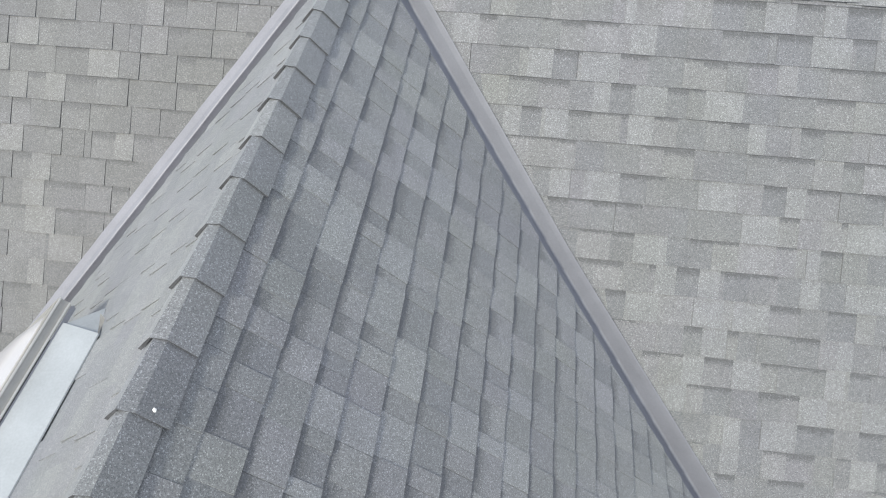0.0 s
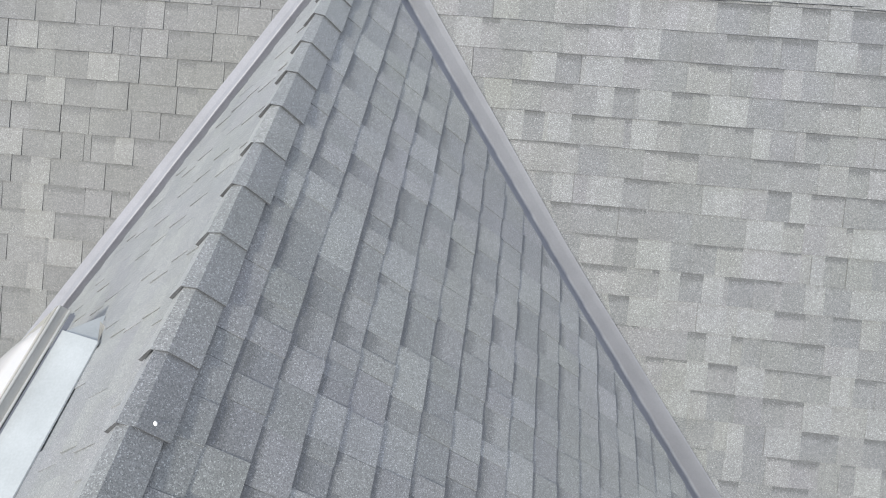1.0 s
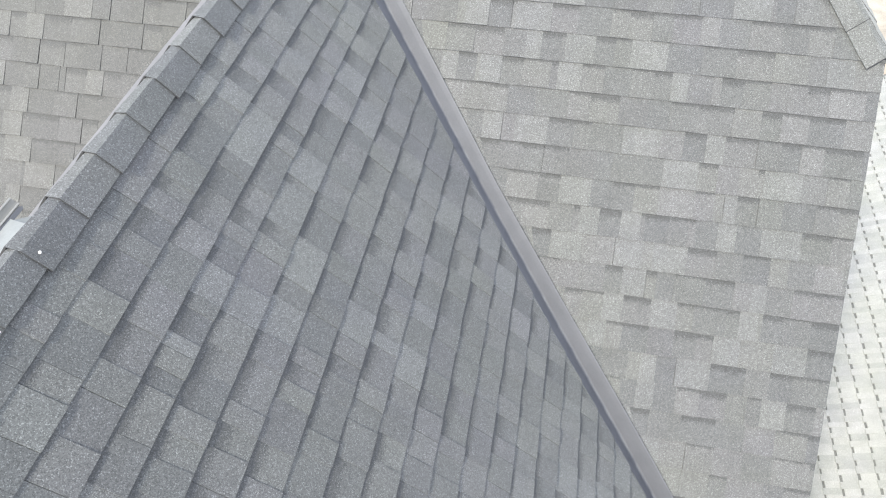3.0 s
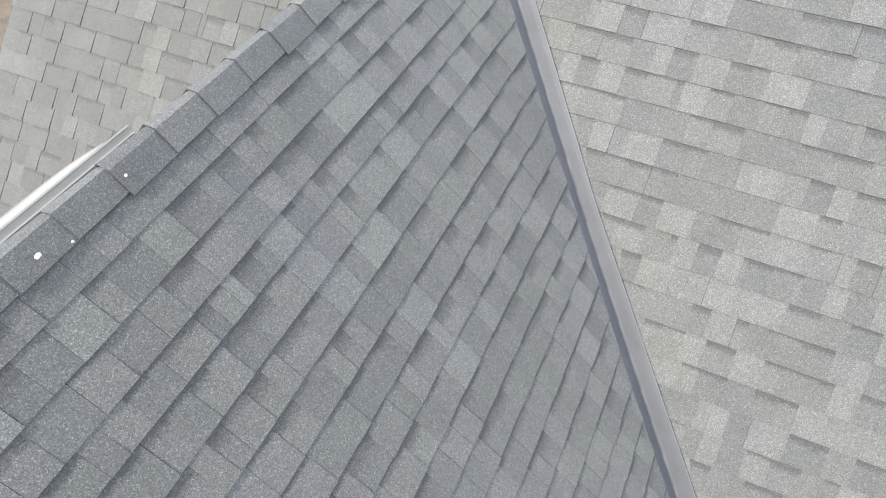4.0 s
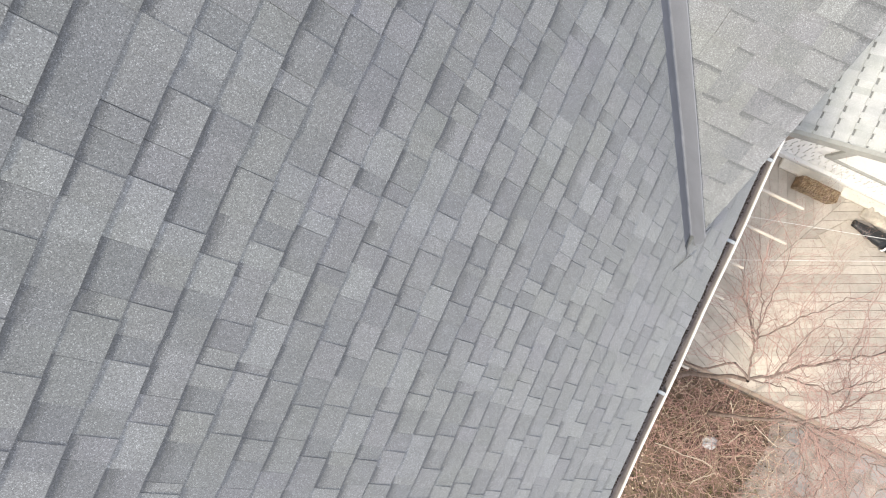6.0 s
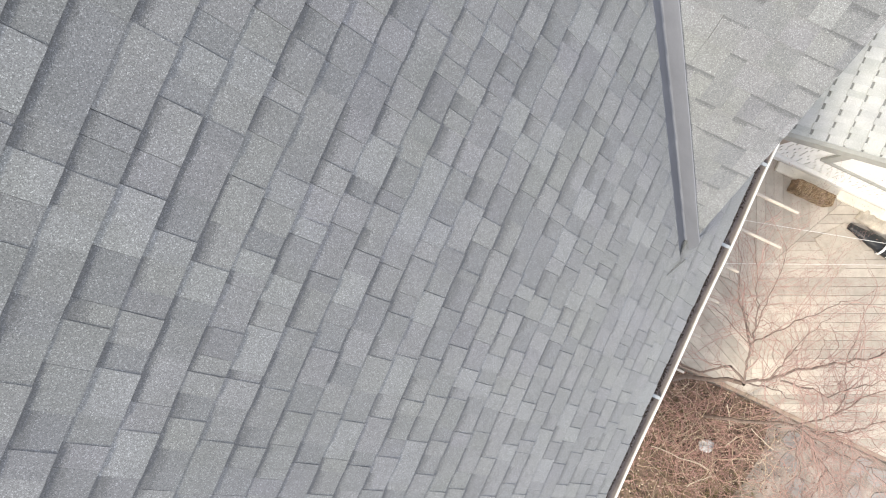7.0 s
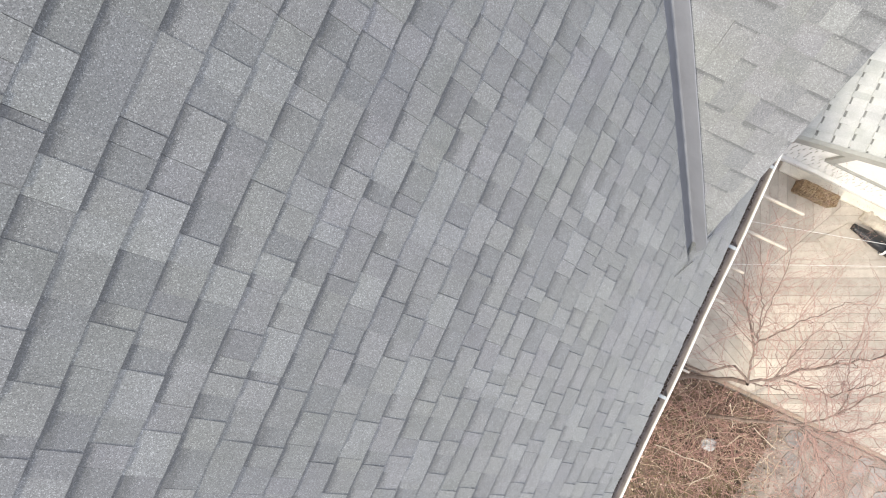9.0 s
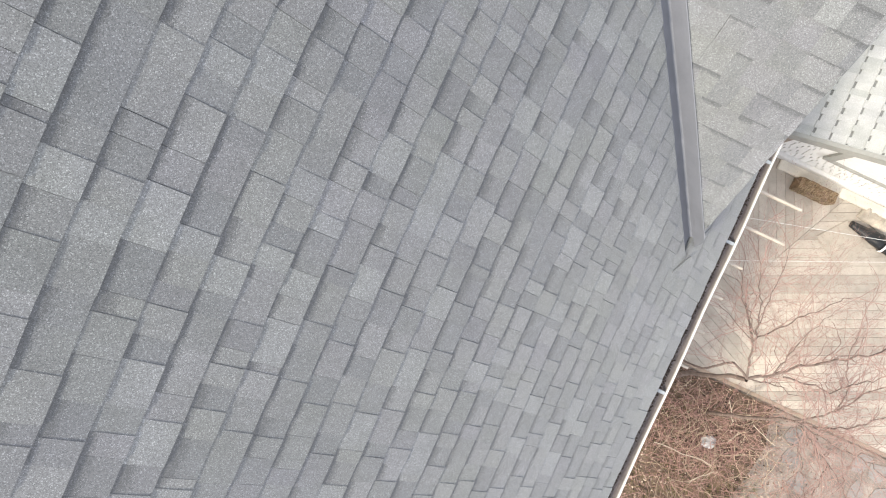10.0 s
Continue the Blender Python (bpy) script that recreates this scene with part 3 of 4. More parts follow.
def clip_poly(poly, region):
    for i in range(len(region)):
        a, b = Vector(region[i]), Vector(region[(i + 1) % len(region)])
        e = b - a
        inside = lambda p: e.x * (p.y - a.y) - e.y * (p.x - a.x) >= 0
        out = []
        for j in range(len(poly)):
            p, q = poly[j], poly[(j + 1) % len(poly)]
            if inside(p):
                out.append(p)
            if inside(p) != inside(q):
                d = q - p
                den = e.x * d.y - e.y * d.x
                t = (e.y * (p.x - a.x) - e.x * (p.y - a.y)) / den
                out.append(p + d * t)
        poly = out
        if len(poly) < 3:
            return []
    return poly


def deck_field(deck, region, angle, width, seed, mat):
    """Boards laid at an angle, cut to a convex region given counter-clockwise."""
    rng = random.Random(seed)
    c = sum((Vector(p) for p in region), Vector((0, 0))) / len(region)
    u = Vector((math.cos(angle), math.sin(angle)))
    v = Vector((-u.y, u.x))
    k = -40
    while k < 40:
        lo, hi = k * width + 0.0018, (k + 1) * width - 0.0018
        poly = clip_poly([c + u * a + v * b for a, b in ((-6, lo), (6, lo), (6, hi), (-6, hi))], region)
        k += 1
        if len(poly) < 3:
            continue
        bm = bmesh.new()
        z = 0.1 + rng.uniform(-0.002, 0.002)
        top = [bm.verts.new((p.x, p.y, z)) for p in poly]
        low = [bm.verts.new((p.x, p.y, z - 0.03)) for p in poly]
        bm.faces.new(top)
        bm.faces.new(low[::-1])
        for i in range(len(poly)):
            j = (i + 1) % len(poly)
            bm.faces.new([low[i], low[j], top[j], top[i]])
        part("deck_board", bm, mat, deck)


def board_material(name, colour):
    m, n, l, p = material(name)
    info = n.new("ShaderNodeObjectInfo")
    tone = ramp(n, l, info.outputs["Random"], [(0.0, tuple(c * 0.80 for c in colour)), (1.0, tuple(c * 1.12 for c in colour))])
    b = ramp(n, l, noise_node(n, l, 6.0, 6.0, 0.7), [(0.3, (0.82, 0.80, 0.78)), (0.7, (1.12, 1.12, 1.12))])
    l.new(mix(n, l, "MULTIPLY", 1.0, tone, b), p.inputs["Base Color"])
    p.inputs["Roughness"].default_value = 0.8
    return m


BOARD = board_material("bleached_deck_board", (0.495, 0.445, 0.385))
deck = thing("deck", "bleached wooden deck with boards laid in several directions", "deck", kind="structure")
ANG = radians(25)
deck_field(deck, [(4.0, -2.30), (5.30, -2.30), (6.05, -0.66), (4.0, -0.66)], ANG - radians(90), 0.115, 41, BOARD)
deck_field(deck, [(4.0, -3.52), (6.0, -3.52), (5.30, -2.304), (4.0, -2.304)], ANG - radians(49), 0.115, 42, BOARD)
deck_field(deck, [(6.004, -3.52), (9.6, -3.52), (9.6, -0.66), (6.054, -0.66), (5.304, -2.30)], ANG, 0.115, 43, BOARD)
bm = bmesh.new()
box(bm, 4.0, 9.6, -3.50, -0.66, -0.07, 0.064)
part("deck_frame", bm, board_material("deck_joists", (0.22, 0.17, 0.12)), deck)
bm = bmesh.new()
box(bm, 4.0, 9.6, -3.57, -3.524, -0.09, 0.10)
part("edge_board", bm, board_material("brown_edge_board", (0.30, 0.235, 0.185)), deck, "brown edge board of the deck")

# mat, bale and dark bundle
bm = bmesh.new()
q = [(5.86, -1.37), (6.33, -1.66), (6.52, -1.22), (6.13, -1.02)]
hexa(bm, [(x, y, 0.104) for x, y in q], [(x, y, 0.112) for x, y in q])
tagged(part("floor_mat", bm, plain("cream_mat", (0.47, 0.415, 0.35), 0.9)), "plain cream mat lying on the deck boards", "mat")


def straw_bale():
    b = thing("straw_bale", "weathered straw bale lying before the white wall", "straw bale", (5.53, -0.895, 0.103))
    rg = random.Random(51)
    bm = bmesh.new()
    bmesh.ops.create_cube(bm, size=1.0)
    bmesh.ops.subdivide_edges(bm, edges=bm.edges[:], cuts=9, use_grid_fill=True)
    for v in bm.verts:
        c = v.co.copy()
        r = Vector((c.x * 0.50, c.y * 0.15, (c.z + 0.5) * 0.22))
        rough = 0.006 * noise.noise(c * 7) + 0.007 * noise.noise(c * 19)
        edge = (max(abs(c.x), abs(c.y)) ** 6) * 0.02
        v.co = r + Vector((c.x, c.y, c.z)).normalized() * (rough - edge)
        if v.co.z < 0:
            v.co.z = 0
    part("bale_body", bm, BALE, b)
    bm = bmesh.new()
    for i in range(900):
        side = rg.random()
        p = Vector((rg.uniform(-0.25, 0.25), -0.08 if side < 0.6 else rg.uniform(-0.075, 0.075), rg.uniform(0.02, 0.22) if side < 0.6 else 0.225))
        a = rg.uniform(0, 6.28)
        d = Vector((math.cos(a), rg.uniform(-0.3, 0.1) if side < 0.6 else math.sin(a), math.sin(a) if side < 0.6 else rg.uniform(0, 0.3))) * rg.uniform(0.02, 0.06)
        w = d.cross(Vector((0.3, 0.8, 0.5))).normalized() * 0.0025
        bm.faces.new([bm.verts.new(x) for x in (p - w, p + w, p + d + w, p + d - w)])
    part("loose_straw", bm, STRAW, b, "loose golden straws")
    return b


# sunlit foot of the wall as a ledge, its brightness put into the cream
bm = bmesh.new()
box(bm, 5.02, 7.30, -0.800, -0.672, 0.102, 0.150)
bmesh.ops.bevel(bm, geom=bm.edges[:], offset=0.008, segments=2, affect="EDGES")
tagged(part("wall_foot_ledge", bm, plain("sunlit_cream_paint", (0.72, 0.67, 0.58), 0.6)), "pale cream ledge for the sunlit foot of the white wall", "plank")
BALE = plain("old_straw", (0.20, 0.13, 0.075), 0.95, 0.0, 0.45, 22.0, 160.0)
STRAW = plain("straw", (0.44, 0.34, 0.22), 0.8)
straw_bale()


def bundle():
    b = thing("covered_bundle", "black plastic sheet wrapped round a long bundle on the deck", "bundle", (6.42, -1.10, 0.103))
    bm = bmesh.new()
    rings = []
    for i in range(15):
        t = i / 14
        c = Vector((-0.24 + 0.7 * t, 0.055 - 0.11 * t, 0))
        r = 0.045 + 0.055 * math.sin(min(1.0, t * 1.5) * math.pi / 2) ** 1.5
        ring = []
        for j in range(10):
            a = 2 * math.pi * j / 10
            f = 1 + 0.18 * noise.noise(Vector((i * 0.7, j * 0.9, 3)))
            ring.append(bm.verts.new(c + Vector((0.15 * r * math.cos(a), r * math.cos(a), r * 0.8 + r * 0.8 * math.sin(a))) * f))
        rings.append(ring)
    for a, b2 in zip(rings, rings[1:]):
        for j in range(10):
            k = (j + 1) % 10
            f = bm.faces.new([a[j], a[k], b2[k], b2[j]])
            f.smooth = True
    bm.faces.new(rings[0][::-1])
    bm.faces.new(rings[-1])
    bmesh.ops.recalc_face_normals(bm, faces=bm.faces)
    zmin = min(v.co.z for v in bm.verts)
    for v in bm.verts:
        v.co.z -= zmin
    part("sheet", bm, plain("black_plastic", (0.012, 0.013, 0.015), 0.35, 0.0, 0.2), b)
    for x in (0.22, 0.34):
        bm = bmesh.new()
        bmesh.ops.create_cone(bm, segments=12, radius1=0.108, radius2=0.108, depth=0.03, cap_ends=False)
        bmesh.ops.rotate(bm, verts=bm.verts, matrix=Euler((0, radians(90), radians(-10))).to_matrix())
        for v in bm.verts:
            v.co = Vector((v.co.x + x, v.co.y - 0.03, max(0.0, v.co.z * 0.85 + 0.085)))
        part("strap", bm, WHITE_PAINT, b, "pale strap")
    return b


bundle()


def cloth_heap():
    bm = bmesh.new()
    bmesh.ops.create_grid(bm, x_segments=18, y_segments=12, size=0.5)
    for v in bm.verts:
        x, y = v.co.x * 0.46, v.co.y * 0.26
        hump = max(0.0, 1 - (2 * v.co.x) ** 4) * max(0.0, 1 - (2 * v.co.y) ** 4)
        fold = abs(noise.noise(Vector((x * 9, y * 14, 5)))) * 0.07 + abs(noise.noise(Vector((x * 22, y * 22, 8)))) * 0.02
        v.co = Vector((x + 0.03 * noise.noise(Vector((x * 6, y * 6, 1))), y + 0.03 * noise.noise(Vector((x * 6, y * 6, 2))), hump * (0.02 + fold)))
    for f in bm.faces:
        f.smooth = True
    bmesh.ops.recalc_face_normals(bm, faces=bm.faces)
    ob = tagged(part("crumpled_cloth", bm, plain("beige_cloth", (0.46, 0.41, 0.345), 0.9, 0.0, 0.3, 8.0)), "crumpled beige cloth lying beside the black bundle", "cloth")
    ob.modifiers.new("thickness", "SOLIDIFY").thickness = 0.004
    ob.location, ob.rotation_euler = (6.47, -0.84, 0.106), (0, 0, radians(-12))
    return ob


cloth_heap()

# beams that stick out under the gutter, and the lines strung over the deck
for y, x1 in ((-2.03, 4.02), (-2.34, 4.01), (-2.66, 3.78), (-2.95, 3.74), (-3.26, 3.72), (-3.57, 3.72)):
    bm = bmesh.new()
    box(bm, 3.0, x1, y - 0.010, y + 0.010, 3.255, 3.29)
    bmesh.ops.bevel(bm, geom=bm.edges[:], offset=0.004, segments=1, affect="EDGES")
    tagged(part("outrigger_beam", bm, CREAM_WOOD), "cream painted timber beam sticking out under the gutter", "beam", group="beams under the eave")


def line_strung(a, b, sag, label):
    a, b = Vector(a), Vector(b)
    cu = bpy.data.curves.new("clothes_line", "CURVE")
    cu.dimensions = "3D"
    cu.bevel_depth = 0.002
    sp = cu.splines.new("POLY")
    sp.points.add(12)
    for i in range(13):
        t = i / 12
        p = a.lerp(b, t) - Vector((0, 0, sag * 4 * t * (1 - t)))
        sp.points[i].co = (*p, 1)
    cu.materials.append(WHITE_PAINT)
    return tagged(new("clothes_line", cu), label, "clothes line", group="lines over the deck")


line_strung((3.0, -2.36, 2.55), (8.2, -0.90, 2.5), 0.03, "thin white line strung from the house over the deck")
line_strung((3.0, -2.955, 2.55), (8.2, -0.62, 2.5), 0.03, "thin white line strung from the house across the deck")

# ---- the low white building ----
WX0, WZ0, WT = 4.30, 1.36, 0.55                      # eave line and slope of its roof
low_house = thing("low_building", "low white building with a pale shingle roof and shingled wall", "building", (6.0, 2.7, 0))
def W(x, y, dz=0.0):
    return Vector((x - 6.0, y - 2.7, WZ0 + (x - WX0) * WT + dz))
bm = bmesh.new()
hexa(bm, [W(4.30, -0.78, -0.12), W(7.6, -0.78, -0.12), W(7.6, 6.4, -0.12), W(4.30, 6.4, -0.12)], [W(4.30, -0.78), W(7.6, -0.78), W(7.6, 6.4), W(4.30, 6.4)])
roof_w = part("roof", bm, WHITE_SHINGLE_DARK, low_house, "pale shingle roof with dark gaps between the tabs")
bm = bmesh.new()
box(bm, 4.62 - 6.0, 8.6 - 6.0, -0.60 - 2.7, 6.2 - 2.7, -0.06, 1.38)
hexa(bm, [(4.62 - 6, -0.60 - 2.7, 1.38), (7.6 - 6, -0.60 - 2.7, 1.38), (7.6 - 6, 6.2 - 2.7, 1.38), (4.62 - 6, 6.2 - 2.7, 1.38)], [W(4.62, -0.60, -0.125), W(7.6, -0.60, -0.125), W(7.6, 6.2, -0.125), W(4.62, 6.2, -0.125)])
wall_w = part("wall", bm, WHITE_PAINT, low_house, "white painted wall")
bm = bmesh.new()
hexa(bm, [W(4.28, -0.83, -0.15), W(7.6, -0.83, -0.15), W(7.6, -0.785, -0.15), W(4.28, -0.785, -0.15)], [W(4.28, -0.83, 0.015), W(7.6, -0.83, 0.015), W(7.6, -0.785, 0.015), W(4.28, -0.785, 0.015)])
part("rake_board", bm, GREY_TRIM, low_house, "grey rake board")
bm = bmesh.new()
box(bm, 4.60 - 6, 4.74 - 6, -0.66 - 2.7, -0.604 - 2.7, -0.05, 1.36)
part("corner_board", bm, plain("taupe_board", (0.32, 0.27, 0.23), 0.7), low_house, "taupe corner board")
bm = bmesh.new()
box(bm, 4.76 - 6, 8.4 - 6, -0.668 - 2.7, -0.604 - 2.7, 0.066, 0.22)
part("base_board", bm, WHITE_PAINT, low_house)
win_frame = bmesh.new()
box(win_frame, 5.24 - 6, 5.34 - 6, -0.64 - 2.7, -0.604 - 2.7, 0.66, 1.55)
box(win_frame, 5.342 - 6, 6.9 - 6, -0.64 - 2.7, -0.604 - 2.7, 0.66, 0.70)
window_w = part("window", win_frame, GREY_TRIM, low_house, "grey window frame")
bm = bmesh.new()
box(bm, 5.342 - 6, 6.9 - 6, -0.615 - 2.7, -0.604 - 2.7, 0.702, 1.6)
part("window_panel", bm, WHITE_PAINT, window_w, "plain white panel filling the window frame")

# its roof shingles: pale tabs, every second one set back to leave a dark notch
rng = random.Random(61)
near_list, far_v, far_f, far_i = [], [], [], []
k = 0
while 4.30 + k * 0.150 < 7.45:
    x0 = 4.30 + k * 0.150
    y = -0.80 - rng.uniform(0, 0.12)
    while y < 6.3:
        w, gap = rng.uniform(0.058, 0.085), rng.uniform(0.060, 0.085)
        near_list.append((x0, y, w, 0.0))
        near_list.append((x0, y + w, gap, rng.uniform(0.020, 0.029)))
        y += w + gap
    k += 1
near_list.sort(key=lambda q: (q[0] - 4.8) ** 2 + (q[1] - 0.3) ** 2)
def white_tab(x0, y, w, back):
    h0, x1 = (0.018 if back == 0 else 0.012), x0 + 0.156
    x0 += back
    y, w = max(y, -0.783), max(0.004, w - max(0.0, -0.783 - y))
    lo = [W(x0, y, 0.002), W(x1, y, 0.002), W(x1, y + w, 0.002), W(x0, y + w, 0.002)]
    up = [W(x0, y, h0), W(x1, y, 0.005), W(x1, y + w, 0.005), W(x0, y + w, h0)]
    return lo, up
for q in near_list[:300]:
    bm = bmesh.new()
    hexa(bm, *white_tab(*q))
    part("roof_tab", bm, WHITE_SHINGLE, roof_w)
for q in near_list[300:]:
    lo, up = white_tab(*q)
    b = len(far_v)
    far_v += [*lo, *up]
    far_f += [[b + i for i in f] for f in ((3, 2, 1, 0), (4, 5, 6, 7), (0, 1, 5, 4), (1, 2, 6, 5), (2, 3, 7, 6), (3, 0, 4, 7))]
me = bpy.data.meshes.new("remaining_roof_tab")
me.from_pydata(far_v, [], far_f)
me.materials.append(WHITE_SHINGLE)
ob = new("remaining_roof_tab", me)
ob.parent = roof_w
tagged(ob, kind="stuff")

# wall shingles on its gable end
rng = random.Random(62)
wv, wf = [], []
z = 0.23
while z < 2.6:
    x = 4.76
    while x < 7.5:
        w = rng.uniform(0.07, 0.13)
        top = WZ0 + (x - WX0) * WT - 0.16
        if z + 0.1 < top and not (5.22 < x + w and x < 6.92 and z > 0.56):
            b = len(wv)
            for yy, zz in ((-0.622, z), (-0.606, z + 0.105)):
                wv += [(x - 6, yy - 2.7, zz), (x + w - 0.012 - 6, yy - 2.7, zz)]
            wv += [(x - 6, -0.603 - 2.7, z), (x + w - 0.012 - 6, -0.603 - 2.7, z)]
            wf += [[b, b + 1, b + 3, b + 2], [b + 4, b + 5, b + 1, b], [b + 4, b, b + 2], [b + 1, b + 5, b + 3]]
        x += w
    z += 0.10
me = bpy.data.meshes.new("wall_shingles")
me.from_pydata(wv, [], wf)
me.materials.append(WHITE_PAINT)
ob = new("wall_shingles", me)
ob.parent = wall_w
tagged(ob, kind="stuff")

# red tarpaulin heap beyond the low building
bm = bmesh.new()
bmesh.ops.create_icosphere(bm, subdivisions=3, radius=1.0)
for v in bm.verts:
    f = 1 + 0.2 * noise.noise(v.co * 2.2)
    v.co = Vector((v.co.x * 0.9 * f, v.co.y * 1.3 * f, max(0.0, (v.co.z + 0.35) * 1.1 * f)))
heap = tagged(part("tarpaulin_heap", bm, plain("red_tarpaulin", (0.34, 0.14, 0.11), 0.7)), "red tarpaulin heaped on the ground", "tarpaulin")
heap.location = (9.6, 10.2, -0.08)

# ---- planting ----
def tube(bm, a, b, ra, rb, sides=5):
    d = (b - a).normalized()
    u = d.orthogonal().normalized()
    v = d.cross(u)
    ra_, rb_ = [], []
    for i in range(sides):
        t = 2 * math.pi * i / sides
        o = u * math.cos(t) + v * math.sin(t)
        ra_.append(bm.verts.new(a + o * ra))
        rb_.append(bm.verts.new(b + o * rb))
    for i in range(sides):
        j = (i + 1) % sides
        bm.faces.new([ra_[i], ra_[j], rb_[j], rb_[i]])


BARK = plain("grey_brown_bark", (0.175, 0.132, 0.113), 0.9, 0.0, 0.3, 20.0)
TWIG = plain("reddish_twig", (0.375, 0.245, 0.215), 0.85, 0.0, 0.3, 15.0)
SHRUB_TWIG = plain("rosy_shrub_twig", (0.39, 0.24, 0.205), 0.85, 0.0, 0.35, 12.0)
DRY = plain("dry_stem", (0.52, 0.42, 0.31), 0.9, 0.0, 0.3, 15.0)


def bud(bm, p, d, size):
    u = d.orthogonal().normalized() * size * 0.6
    v = d.cross(u)
    ring = [bm.verts.new(p + o) for o in (u, v, -u, -v)]
    tip, foot = bm.verts.new(p + d * size * 1.5), bm.verts.new(p - d * size)
    for i in range(4):
        bm.faces.new([ring[i], ring[(i + 1) % 4], tip])
        bm.faces.new([ring[(i + 1) % 4], ring[i], foot])


def grow(bms, rg, p, d, length, r, level, flat):
    """A limb that wanders, tapers and forks; thin wood goes into its own mesh."""
    n = max(3, int(length / 0.055))
    step = length / n
    for i in range(n):
        d = (d + Vector((rg.gauss(0, 0.20), rg.gauss(0, 0.20), rg.gauss(0.01, 0.15) - flat * max(0, d.z) * 0.15))).normalized()
        q = p + d * step
        if q.z > 3.45:
            d.z = -abs(d.z) * 0.3
            d.normalize()
            q = p + d * step
        if q.x < 3.75:
            d.x = abs(d.x)
            q = p + d * step
        r2 = r * (1 - 0.75 / n)
        tube(bms[0] if r > 0.008 else bms[1], p, q, r, r2, 6 if r > 0.012 else 4)
        if r < 0.004 and rg.random() < 0.25:            # a bud at the joint
            bud(bms[1], q, d, rg.uniform(0.003, 0.0055))
        p, r = q, r2
        if level > 0 and i > 0 and rg.random() < (0.34 if level > 1 else 0.54):
            side = d.cross(Vector((rg.gauss(0, 1), rg.gauss(0, 1), rg.gauss(0, 1)))).normalized()
            nd = (d * rg.uniform(0.5, 1.0) + side * rg.uniform(0.5, 1.0)).normalized()
            grow(bms, rg, p, nd, length * rg.uniform(0.40, 0.72), r * rg.uniform(0.45, 0.7), level - 1, flat)


def bare_tree(base, limbs, seed, label, thick=0.034):
    """A leaning trunk up to the fork, then limbs led through a few bends; twigs fork off all along them."""
    t = thing("bare_tree", label, "tree", base)
    rg = random.Random(seed)
    o = Vector(base)
    trunk = bmesh.new()
    fork = Vector(limbs[0][0][0])
    p = Vector((0, 0, -0.05))
    for i in range(8):
        q = (fork - o) * ((i + 1) / 8) + Vector((rg.gauss(0, 0.012), rg.gauss(0, 0.012), 0))
        tube(trunk, p, q, thick - 0.012 * i / 8, thick - 0.012 * (i + 1) / 8, 8)
        p = q
    part("trunk", trunk, BARK, t)
    for bends, ra, rb, many in limbs:
        bms = [bmesh.new(), bmesh.new()]
        pts = []
        for a, b in zip(bends, bends[1:]):
            a, b = Vector(a), Vector(b)
            n = max(2, int((b - a).length / 0.06))
            pts += [a.lerp(b, i / n) for i in range(n)]
        pts.append(Vector(bends[-1]))
        pts = [pts[0]] + [q + Vector((rg.gauss(0, 0.010), rg.gauss(0, 0.010), rg.gauss(0, 0.008))) for q in pts[1:]]
        n = len(pts) - 1
        for i, (a, b) in enumerate(zip(pts, pts[1:])):
            r, r2 = (0.74 * (ra + (rb - ra) * j / n) for j in (i, i + 1))
            tube(bms[0], a, b, r, r2, 6)
            for _ in range(3):
                if i > 0 and rg.random() < many * 1.45:
                    d = (b - a).normalized()
                    side = d.cross(Vector((rg.gauss(0, 1), rg.gauss(0, 1), rg.gauss(0, 1)))).normalized()
                    grow(bms, rg, b, (d * rg.uniform(0.4, 1.0) + side * rg.uniform(0.5, 1.0)).normalized(), rg.uniform(0.30, 0.85), min(r2 * 0.6, rg.uniform(0.0036, 0.0060)), rg.choice((2, 2, 3)), 0.4)
        grow(bms, rg, pts[-1], (pts[-1] - pts[-2]).normalized(), rg.uniform(0.5, 0.9), rb, 3, 0.4)
        for one in bms:
            one.transform(Matrix.Translation(-o))
        limb = part("limb", bms[0], BARK, t)
        part("crown", bms[1], TWIG, limb, "fine reddish bare twigs")
    return t


